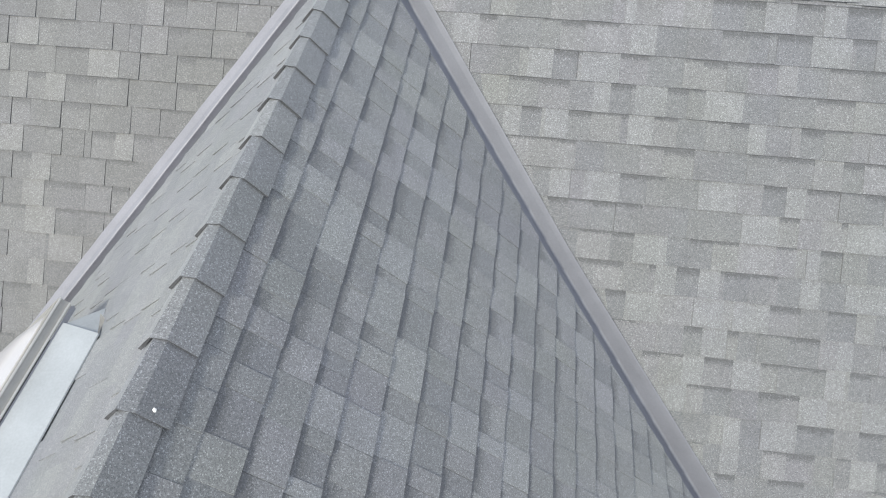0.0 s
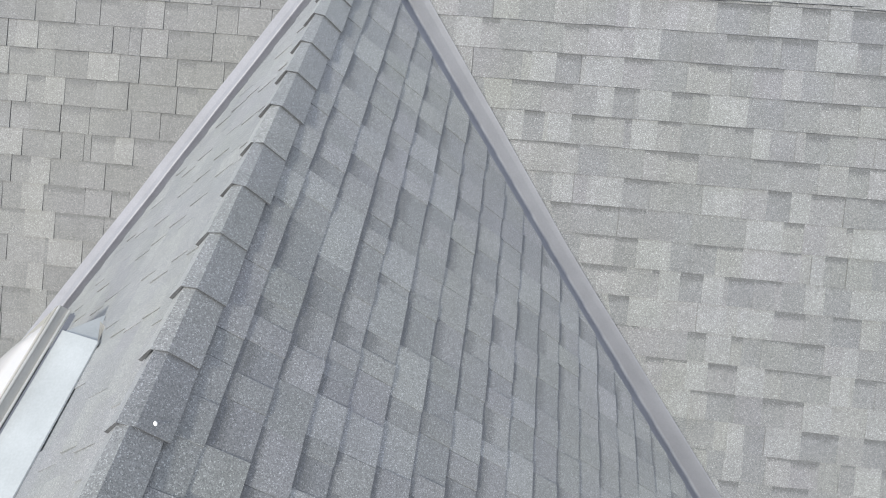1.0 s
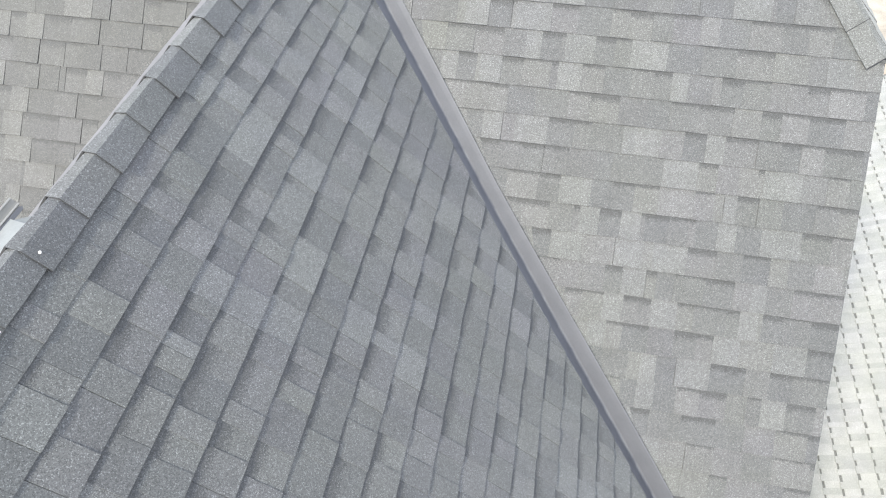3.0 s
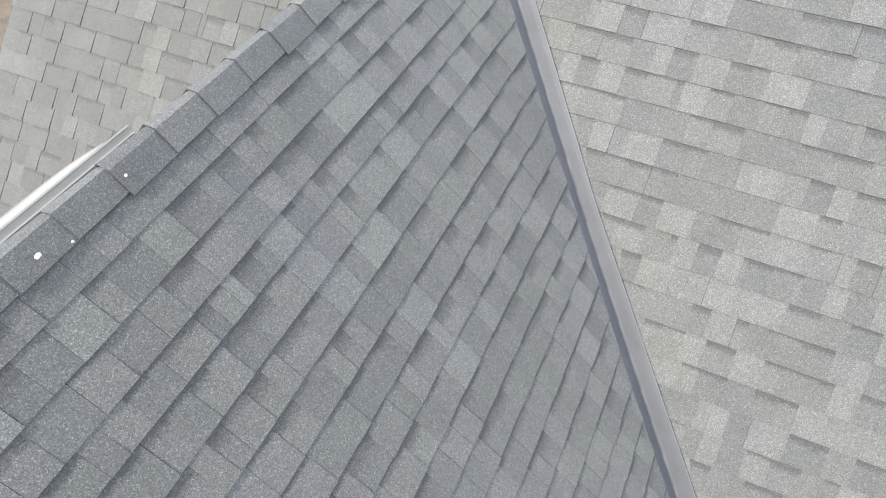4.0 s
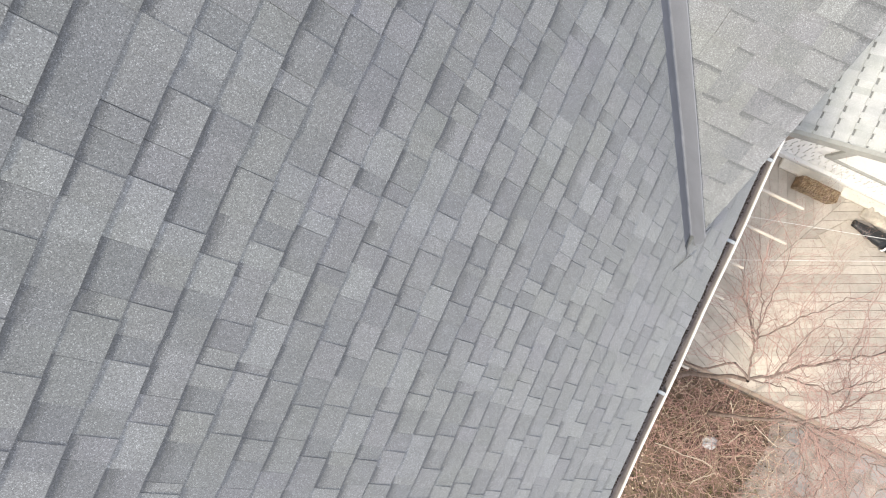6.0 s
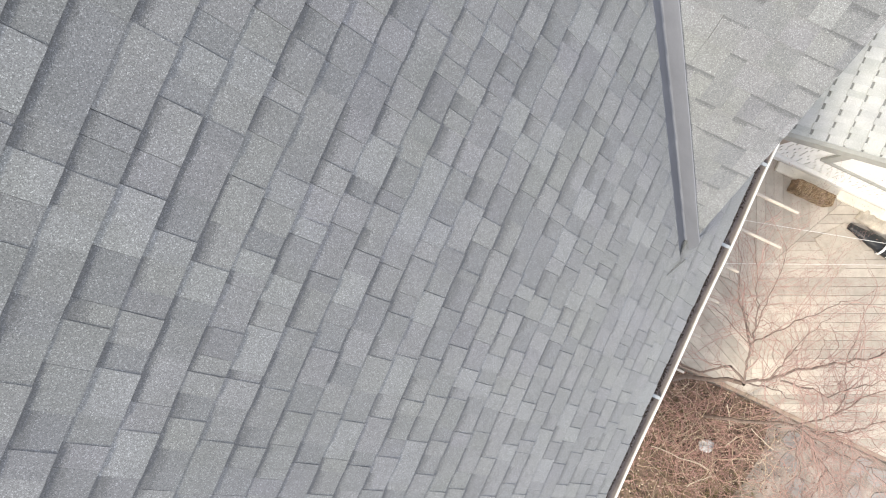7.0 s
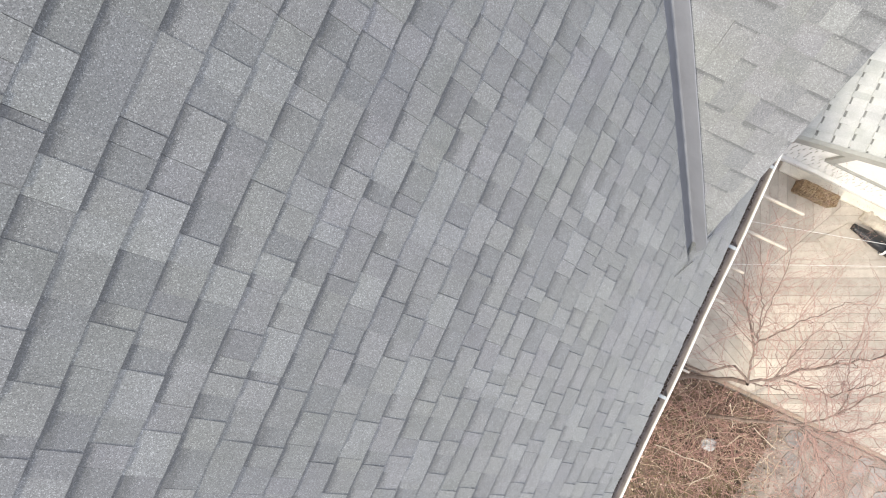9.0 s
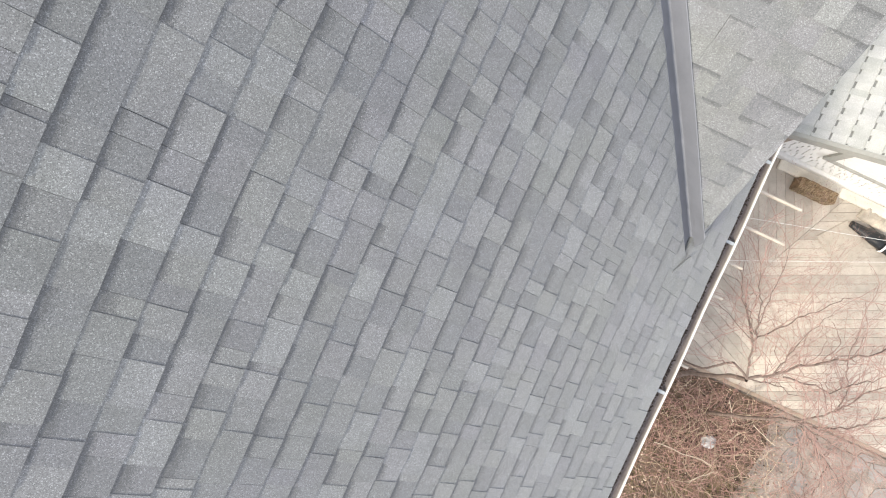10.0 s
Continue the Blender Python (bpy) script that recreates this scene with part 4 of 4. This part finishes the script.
FORK, ELBOW = (4.90, -3.43, 1.90), (4.70, -3.07, 2.10)
bare_tree((4.62, -3.85, -0.08), [
    ((FORK, (4.69, -3.33, 1.90), (4.53, -3.51, 1.80), (4.39, -3.55, 1.60)), 0.020, 0.012, 0.10),
    ((FORK, (4.78, -3.22, 2.00), ELBOW), 0.017, 0.013, 0.15),
    ((ELBOW, (4.35, -2.98, 2.30), (4.06, -2.92, 2.50)), 0.009, 0.004, 0.40),
    ((ELBOW, (4.49, -2.81, 2.40), (4.17, -2.48, 2.70), (3.93, -2.27, 2.90)), 0.010, 0.003, 0.45),
    ((ELBOW, (4.85, -2.77, 2.30), (5.01, -2.49, 2.50), (5.11, -2.36, 2.60)), 0.011, 0.004, 0.40),
    (((4.63, -2.95, 2.20), (4.47, -2.47, 2.50), (4.34, -2.19, 2.70)), 0.008, 0.003, 0.45),
    (((4.63, -3.01, 2.20), (4.19, -2.71, 2.50), (3.99, -2.40, 2.70)), 0.008, 0.003, 0.45),
    ((FORK, (5.09, -3.29, 1.95), (5.21, -3.15, 2.00), (5.48, -2.94, 2.10), (5.83, -2.65, 2.20), (5.98, -2.37, 2.30)), 0.022, 0.006, 0.32),
    (((5.09, -3.29, 1.95), (5.11, -2.93, 2.10), (5.13, -2.72, 2.20), (5.20, -2.50, 2.30)), 0.009, 0.003, 0.40),
    ((FORK, (5.18, -3.37, 1.80), (5.46, -3.37, 1.70), (5.62, -3.36, 1.70)), 0.012, 0.004, 0.30),
    (((5.20, -3.26, 1.95), (5.55, -3.20, 1.90), (5.72, -3.22, 1.90), (5.96, -3.00, 1.90), (6.08, -2.87, 2.00)), 0.013, 0.005, 0.35)],
    71, "bare deciduous tree with reddish twigs beside the house")
LOW_FORK = (5.89, -3.62, 1.30)
bare_tree((5.55, -4.05, -0.08), [
    ((LOW_FORK, (6.09, -3.45, 1.40), (6.18, -3.27, 1.50), (6.20, -3.06, 1.70), (6.28, -2.86, 1.90)), 0.015, 0.006, 0.40),
    (((6.14, -3.35, 1.45), (6.02, -3.10, 1.70), (5.75, -2.82, 1.90), (5.68, -2.56, 2.00)), 0.011, 0.004, 0.40),
    ((LOW_FORK, (6.13, -3.60, 1.30), (6.46, -3.43, 1.40), (6.66, -3.17, 1.50), (6.95, -3.00, 1.55)), 0.014, 0.006, 0.40),
    ((LOW_FORK, (6.37, -3.69, 1.40), (6.72, -3.69, 1.50), (7.05, -3.80, 1.50)), 0.012, 0.005, 0.55),
    ((LOW_FORK, (6.50, -3.90, 1.20), (6.90, -4.20, 1.20), (7.30, -4.30, 1.20)), 0.011, 0.005, 0.55),
    (((6.50, -3.90, 1.20), (6.55, -4.30, 1.10), (6.70, -4.70, 1.10)), 0.009, 0.004, 0.50),
    ((LOW_FORK, (6.20, -4.00, 1.20), (6.40, -4.35, 1.20)), 0.010, 0.004, 0.30)],
    72, "low bare tree with spreading reddish branches", 0.026)


def shrub(base, spread, count, seed, label):
    t = thing("shrub", label, "shrub", base, group="shrubs by the house")
    rg = random.Random(seed)
    a, b = bmesh.new(), bmesh.new()
    for i in range(count):
        p = Vector((rg.gauss(0, spread * 0.45), rg.gauss(0, spread * 0.45), 0))
        ang = rg.uniform(0, 6.28)
        d = Vector((math.cos(ang) * rg.uniform(0.2, 1.3), math.sin(ang) * rg.uniform(0.2, 1.3), rg.uniform(0.4, 1.2))).normalized()
        m = b if rg.random() < 0.22 else a
        r = rg.uniform(0.002, 0.006)
        for s in range(rg.randint(4, 9)):
            d = (d + Vector((rg.gauss(0, 0.25), rg.gauss(0, 0.25), rg.gauss(-0.12, 0.2)))).normalized()
            q = p + d * rg.uniform(0.06, 0.14)
            q.z = max(0.01, q.z)
            tube(m, p, q, r, r * 0.85, 4)
            p, r = q, r * 0.85
    tagged(part("thicket", a, SHRUB_TWIG, t), kind="stuff")
    tagged(part("dry_growth", b, DRY, t, "pale dry stems"), kind="stuff")
    return t


shrub((5.35, -4.25, -0.08), 0.75, 360, 81, "tangled bare reddish-brown shrub below the eave")
shrub((6.0, -4.15, -0.08), 0.65, 230, 82, "tangled bare shrub with pale dry stems")
shrub((5.75, -5.0, -0.08), 0.80, 220, 83, "sparse bare shrub in dry grass")
shrub((7.0, -4.65, -0.08), 0.90, 110, 84, "low sprawling bare shrub over flagstones")

rng = random.Random(91)
bm = bmesh.new()
for i in range(16000):
    x, y = rng.uniform(4.2, 6.6), rng.uniform(-6.4, -3.65)
    if noise.noise(Vector((x * 1.3, y * 1.3, 2))) < -0.15 + 0.25 * (x - 6.0):
        continue
    hgt, a = rng.uniform(0.03, 0.12), rng.uniform(0, 6.28)
    lean = Vector((rng.gauss(0, 0.06), rng.gauss(0, 0.06), hgt))
    w = Vector((math.cos(a), math.sin(a), 0)) * 0.003
    p = Vector((x, y, -0.085))
    f = bm.faces.new([bm.verts.new(q) for q in (p - w, p + w, p + lean)])
    f.material_index = 0 if noise.noise(Vector((x, y, 7)) * 1.5) < (0.15 if y > -4.55 else -0.25) else 1
for i in range(7000):
    x, y = rng.gauss(6.0, 0.38), rng.gauss(-5.15, 0.40)
    lean = Vector((rng.gauss(0, 0.05), rng.gauss(0, 0.05), rng.uniform(0.03, 0.10)))
    a = rng.uniform(0, 6.28)
    w = Vector((math.cos(a), math.sin(a), 0)) * 0.004
    p = Vector((x, y, -0.085))
    f = bm.faces.new([bm.verts.new(q) for q in (p - w, p + w, p + lean)])
    f.material_index = 1 if rng.random() < 0.75 else 0
tagged(part("grass", bm, [plain("dry_grass", (0.36, 0.28, 0.16), 0.9), plain("green_grass", (0.20, 0.185, 0.065), 0.9)]), "patchy dry grass and moss under the shrubs", "grass", kind="stuff")

def bed_litter():
    rg = random.Random(96)
    bm = bmesh.new()
    for i in range(9000):
        x, y = rg.uniform(4.0, 7.4), rg.uniform(-6.4, -3.62)
        if x > 6.45 and rg.random() < 0.55 + 0.3 * (x - 6.45):
            continue
        r, a, t = rg.uniform(0.006, 0.022), rg.uniform(0, 6.28), rg.gauss(0, 0.5)
        u, v = Vector((math.cos(a), math.sin(a), t)) * r, Vector((-math.sin(a), math.cos(a), rg.gauss(0, 0.4))) * r * 0.5
        c = Vector((x, y, -0.03 + abs(t) * r + rg.uniform(0, 0.015)))
        f = bm.faces.new([bm.verts.new(c + p) for p in (u, v, -u, -v)])
        f.material_index = rg.choice((0, 0, 0, 1, 2, 3, 3))
    mats = [plain("brown_leaf", (0.22, 0.15, 0.11), 0.9), plain("pale_leaf", (0.52, 0.42, 0.33), 0.9), DEBRIS, plain("rosy_leaf", (0.36, 0.22, 0.19), 0.9)]
    return tagged(part("bed_litter", bm, mats), "brown and pale fallen leaves lying in the bed", "leaf litter", kind="stuff")


bed_litter()


def cane(a, b, r, label):
    rg = random.Random(int(a[0] * 1000))
    bm = bmesh.new()
    a, b = Vector(a), Vector(b)
    p = a
    for i in range(6):
        q = a.lerp(b, (i + 1) / 6) + Vector((rg.gauss(0, 0.008), rg.gauss(0, 0.008), rg.gauss(0, 0.006)))
        tube(bm, p, q, r, r, 6)
        p = q
    return tagged(part("dry_cane", bm, plain("pale_cane", (0.52, 0.44, 0.35), 0.8)), label, "stick", group="canes in the bed")


LONG, SHORT = "long pale dry cane lying over the shrub", "short broken pale cane in the shrub bed"
cane((4.95, -4.60, 0.40), (5.70, -4.56, 0.42), 0.0055, LONG)
cane((5.97, -3.89, 0.42), (6.34, -4.02, 0.40), 0.0055, LONG)
cane((6.34, -4.07, 0.38), (6.26, -4.26, 0.36), 0.0045, SHORT)
cane((5.56, -3.74, 0.45), (5.73, -4.00, 0.42), 0.0045, SHORT)
cane((5.86, -4.05, 0.40), (5.78, -4.24, 0.40), 0.0045, SHORT)
cane((5.57, -4.88, 0.38), (5.77, -4.61, 0.42), 0.0045, SHORT)


def pale_stone(at, size):
    bm = bmesh.new()
    bmesh.ops.create_icosphere(bm, subdivisions=3, radius=1.0)
    for v in bm.verts:
        f = 1 + 0.35 * noise.noise(v.co * 1.4) + 0.12 * noise.noise(v.co * 4)
        v.co = Vector((v.co.x * size * 1.3 * f, v.co.y * size * f, v.co.z * size * 0.7 * f))
    ob = tagged(part("stone", bm, plain("pale_grey_stone", (0.42, 0.415, 0.42), 0.8, 0.0, 0.4, 9.0)), "rough pale grey stone half hidden in the shrub", "stone")
    ob.location = at
    return ob


pale_stone((5.76, -4.36, 0.02), 0.08)

# bed of dark soil under the shrubs and flagstones beside it
bm = bmesh.new()
q = [(4.0, -7.5), (6.3, -7.5)]
for i in range(41):
    y = -7.5 + 3.9 * i / 40
    q.append((6.42 + 0.30 * noise.noise(Vector((0, y * 1.3, 3))) + 0.12 * noise.noise(Vector((4, y * 5, 3))), y))
q.append((4.0, -3.60))
f = bm.faces.new([bm.verts.new((x, y, -0.048)) for x, y in q])
tagged(part("planting_bed", bm, plain("dark_leafy_soil", (0.15, 0.105, 0.08), 0.95, 0.0, 0.6, 5.0, 70.0)), "dark soil bed with rotting leaves", "soil", kind="structure")

bm = bmesh.new()
bm.faces.new([bm.verts.new((x, y, -0.050)) for x, y in ((5.5, -7.0), (10.4, -7.0), (10.4, -3.60), (5.5, -3.60))])
tagged(part("paving_bed", bm, plain("gritty_joints", (0.29, 0.25, 0.22), 0.95, 0.0, 0.35, 5.0, 60.0)), "gritty sand between the flagstones", "gravel", kind="structure")
paving = thing("flagstone_paving", "irregular grey and buff flagstones set in the yard", "paving", kind="structure")
FLAG = board_material("flagstone", (0.27, 0.255, 0.245))
rng = random.Random(95)
for i in range(11):
    for j in range(9):
        cx, cy = 6.75 + i * 0.31 + rng.uniform(-0.05, 0.05) + 0.15 * (j % 2), -3.80 - j * 0.29 + rng.uniform(-0.04, 0.04)
        n = rng.randint(5, 7)
        if rng.random() < 0.3:
            continue
        ring = []
        for k in range(n):
            a = 2 * math.pi * (k + rng.uniform(-0.2, 0.2)) / n
            r = rng.uniform(0.085, 0.175)
            ring.append((cx + r * math.cos(a) * 1.05, cy + r * math.sin(a)))
        bm = bmesh.new()
        z = -0.035 + rng.uniform(-0.008, 0.008)
        top = [bm.verts.new((x, y, z)) for x, y in ring]
        low = [bm.verts.new((x, y, z - 0.05)) for x, y in ring]
        bm.faces.new(top)
        bm.faces.new(low[::-1])
        for k in range(n):
            m = (k + 1) % n
            bm.faces.new([low[k], low[m], top[m], top[k]])
        part("flagstone", bm, FLAG, paving)

# ---- shingles of the roofs ----
# tabs that stand out: course, from, to, tone (1 light, 2 dark)
HIGH_MAIN = [(3, 1.30, 1.35, 1), (3, 1.95, 2.09, 1), (3, 2.22, 2.32, 1), (2, 0.69, 0.91, 2), (2, 1.34, 1.46, 1), (2, 2.02, 2.18, 2), (2, 2.19, 2.36, 1), (2, 2.38, 2.47, 2),
             (1, 0.86, 0.98, 1), (1, 0.97, 1.10, 2), (1, 1.12, 1.30, 1), (0, 1.19, 1.27, 1), (0, 1.27, 1.37, 2), (0, 1.39, 1.54, 1), (0, 1.72, 1.90, 1), (0, 1.91, 2.07, 2),
             (-1, 0.76, 0.85, 1), (-1, 0.85, 0.95, 2), (-1, 0.97, 1.08, 1), (-1, 1.37, 1.49, 1), (-1, 1.94, 2.02, 1), (-1, 2.18, 2.29, 2)]
MIDDLE_MAIN = [(-3, 1.19, 1.36, 1), (-3, 1.74, 1.80, 1), (-3, 2.04, 2.15, 2), (-3, 2.15, 2.24, 1), (-4, 1.96, 2.13, 1), (-4, 2.45, 2.63, 1), (-5, 1.46, 1.62, 1), (-5, 2.28, 2.34, 1),
               (-6, 1.58, 1.68, 1), (-6, 1.69, 1.79, 2), (-6, 1.80, 1.89, 1), (-6, 1.91, 2.03, 2), (-6, 2.16, 2.27, 2), (-6, 2.28, 2.36, 1), (-6, 2.37, 2.48, 2), (-6, 2.49, 2.67, 1),
               (-7, 1.34, 1.45, 2), (-7, 1.46, 1.61, 1), (-7, 1.97, 2.14, 1)]
LOW_MAIN = [(-8, 2.01, 2.10, 2), (-8, 2.48, 2.55, 1), (-9, 1.76, 1.86, 1), (-9, 2.00, 2.13, 1), (-9, 2.44, 2.53, 1), (-9, 2.55, 2.65, 2), (-11, 1.99, 2.07, 1), (-11, 2.07, 2.17, 2),
            (-12, 1.90, 1.99, 2), (-12, 2.00, 2.08, 1), (-12, 2.08, 2.19, 2), (-12, 2.61, 2.73, 1)]
MARKS_LEFT = [(1, -1.80, -1.68, 1), (1, -1.12, -0.98, 1), (0, -1.58, -1.40, 2), (0, -1.40, -1.23, 1), (0, -1.12, -1.07, 2), (-1, -1.83, -1.73, 1), (-1, -1.63, -1.52, 1), (-3, -1.87, -1.74, 1),
              (-3, -1.36, -1.23, 2), (-3, -1.23, -1.13, 1), (-4, -1.69, -1.58, 1), (-5, -1.73, -1.61, 1), (-5, -1.60, -1.38, 2), (-6, -1.71, -1.54, 1), (-6, -1.53, -1.36, 2), (-7, -1.80, -1.59, 2),
              (-7, -1.57, -1.38, 1), (-8, -1.68, -1.59, 1)]
HIGH_GABLE = [(0, -1.83, -1.69, 1), (0, -1.10, -0.92, 1), (-1, -2.06, -1.86, 2), (-2, -1.93, -1.66, 1), (-3, -3.63, -3.44, 1), (-3, -2.70, -2.65, 1), (-3, -2.50, -2.37, 1), (-3, -0.83, -0.66, 1),
              (-4, -3.62, -3.44, 2), (-4, -3.43, -3.29, 2), (-4, -2.50, -2.37, 1), (-4, -2.08, -1.88, 1), (-4, -1.84, -1.68, 1), (-4, -1.21, -1.06, 1), (-5, -3.92, -3.82, 1), (-5, -2.25, -2.06, 1),
              (-5, -2.06, -1.89, 2), (-5, -1.46, -1.37, 2), (-5, -1.37, -1.19, 1)]
UPPER_GABLE = [(-6, -4.05, -3.89, 2), (-6, -3.89, -3.70, 1), (-6, -3.43, -3.34, 2), (-6, -3.34, -3.25, 1), (-6, -3.25, -3.16, 2), (-7, -3.88, -3.79, 1), (-7, -3.79, -3.66, 2), (-7, -2.32, -2.17, 1),
               (-7, -1.54, -1.41, 2), (-8, -4.59, -4.43, 1), (-8, -4.05, -3.97, 2), (-8, -3.97, -3.85, 1), (-8, -2.28, -2.22, 1), (-9, -4.63, -4.48, 2), (-9, -4.37, -4.28, 2), (-9, -3.84, -3.76, 1),
               (-9, -3.77, -3.68, 2), (-9, -3.58, -3.48, 1), (-9, -2.35, -2.20, 1), (-9, -1.72, -1.52, 2), (-9, -1.50, -1.34, 1)]
MIDDLE_GABLE = [(-10, -4.17, -4.00, 1), (-10, -3.91, -3.81, 1), (-11, -4.64, -4.53, 2), (-11, -3.45, -3.38, 2), (-11, -3.38, -3.22, 1), (-11, -1.46, -1.34, 1), (-12, -3.84, -3.71, 1), (-13, -4.15, -4.06, 2),
                (-13, -3.52, -3.32, 1), (-14, -4.46, -4.29, 1), (-14, -3.49, -3.39, 1), (-15, -4.15, -3.97, 1), (-15, -3.01, -2.92, 2), (-15, -2.91, -2.78, 1), (-15, -2.79, -2.70, 2), (-16, -3.53, -3.40, 2),
                (-16, -2.97, -2.88, 1), (-16, -2.39, -2.23, 1)]
LOW_GABLE = [(-17, -4.55, -4.34, 1), (-17, -2.97, -2.88, 1), (-17, -2.36, -2.27, 1), (-18, -4.05, -3.95, 1), (-18, -3.34, -3.26, 2), (-18, -2.30, -2.23, 1), (-19, -4.16, -4.08, 2), (-19, -4.06, -4.00, 1),
             (-20, -3.29, -3.14, 1), (-20, -3.14, -3.05, 2), (-20, -3.04, -2.91, 1), (-21, -3.62, -3.52, 1), (-21, -2.69, -2.60, 1), (-22, -4.38, -4.29, 1), (-22, -4.14, -4.04, 1), (-22, -3.49, -3.40, 1),
             (-23, -3.38, -3.26, 1), (-24, -4.33, -4.17, 1), (-24, -3.00, -2.87, 1), (-25, -4.49, -4.34, 1), (-26, -3.43, -3.28, 1)]


def gable_course(k, a):
    """The courses of the gable slope: narrower under the ridge, and sinking a little towards the front of the house."""
    narrow = {0: -0.051, -1: -0.041, -2: -0.029}.get(k, 0.0)
    sink = between(a, [(-2.0, 0.0), (-3.3, -0.008), (-3.85, -0.018), (-4.4, -0.036), (-5.2, -0.055)])
    return -0.107 + 0.1436 * k + narrow + sink - 0.002 * min(max(-13 - k, 0), 10)


def right_of_ridge(s):
    return min(RAKE_X + 0.014, 2.58 - (s - MAIN_RIDGE) * R2)


lay(shingle_courses(MAIN, MAIN_RIDGE, -3.88, even(-0.828), lambda s: -s * R2 + between(s * R2, EDGE_MAIN) - 0.006, right_of_ridge, 11, marks=HIGH_MAIN + MIDDLE_MAIN + LOW_MAIN, gap=(0.06, 0.002), light=0.05, plain_tabs=0.42, bands=(0.026, 0.052), tooth=0.004), roof_main_right, (1.9, -1.2, RIDGE - 1.2), TONES)
lay(shingle_courses(MAIN, MAIN_RIDGE, LEFT_X * S2, even(-0.849, 0.1398), lambda s: LEFT_X - 0.015, lambda s: s * R2 - 0.05, 12, marks=MARKS_LEFT, gap=(0.55, 0.0027), plain_tabs=0.55, bands=(0.026, 0.052)), roof_main_left, (-1.5, -0.9, RIDGE - 0.9), (SHINGLE_OLD, SHINGLE_OLD_PALE, SHINGLE_OLD))
lay(shingle_courses(GABLE_R, -0.03, -3.262 * S2, gable_course, lambda s: FRONT_Y, lambda s: s * R2 - between(s * R2, EDGE_GABLE) if s * R2 > -FOOT else -2.12, 13, marks=HIGH_GABLE + UPPER_GABLE + MIDDLE_GABLE + LOW_GABLE, widths=(0.06, 0.16), light=0.06, gap=(0.5, 0.0015), dark=0.28, mid=-3.0, tooth=0.0034, plain_tabs=0.34, bands=(0.03, 0.085)), roof_gable_right, (0.9, -3.0, RIDGE - 0.9), TONES)
lay(shingle_courses(GABLE_L, -0.03, -EAVE_X * S2, even(-0.130), lambda s: -s * R2 + 0.098 if s * R2 > -RAKE_X else 1.86, lambda s: -FRONT_Y, 14, light=0.0, gap=(0.3, 0.003), plain_tabs=1.0), roof_gable_left, (-0.5, -1.8, RIDGE - 0.5), TONES)
lay(shingle_courses(HIP, MAIN_RIDGE, -0.67, even(-0.8145), lay_hip, lambda s: -lay_hip(s), 15), roof_hip, (2.8, -0.1, RIDGE - 0.3), TONES, 40)
lay(shingle_courses(MAIN_BACK, MAIN_RIDGE, -4.0, even(-0.8145), lambda s: -right_of_ridge(s), lambda s: -LEFT_X, 16), roof_back, (0, 1, RIDGE - 1), TONES, 0)
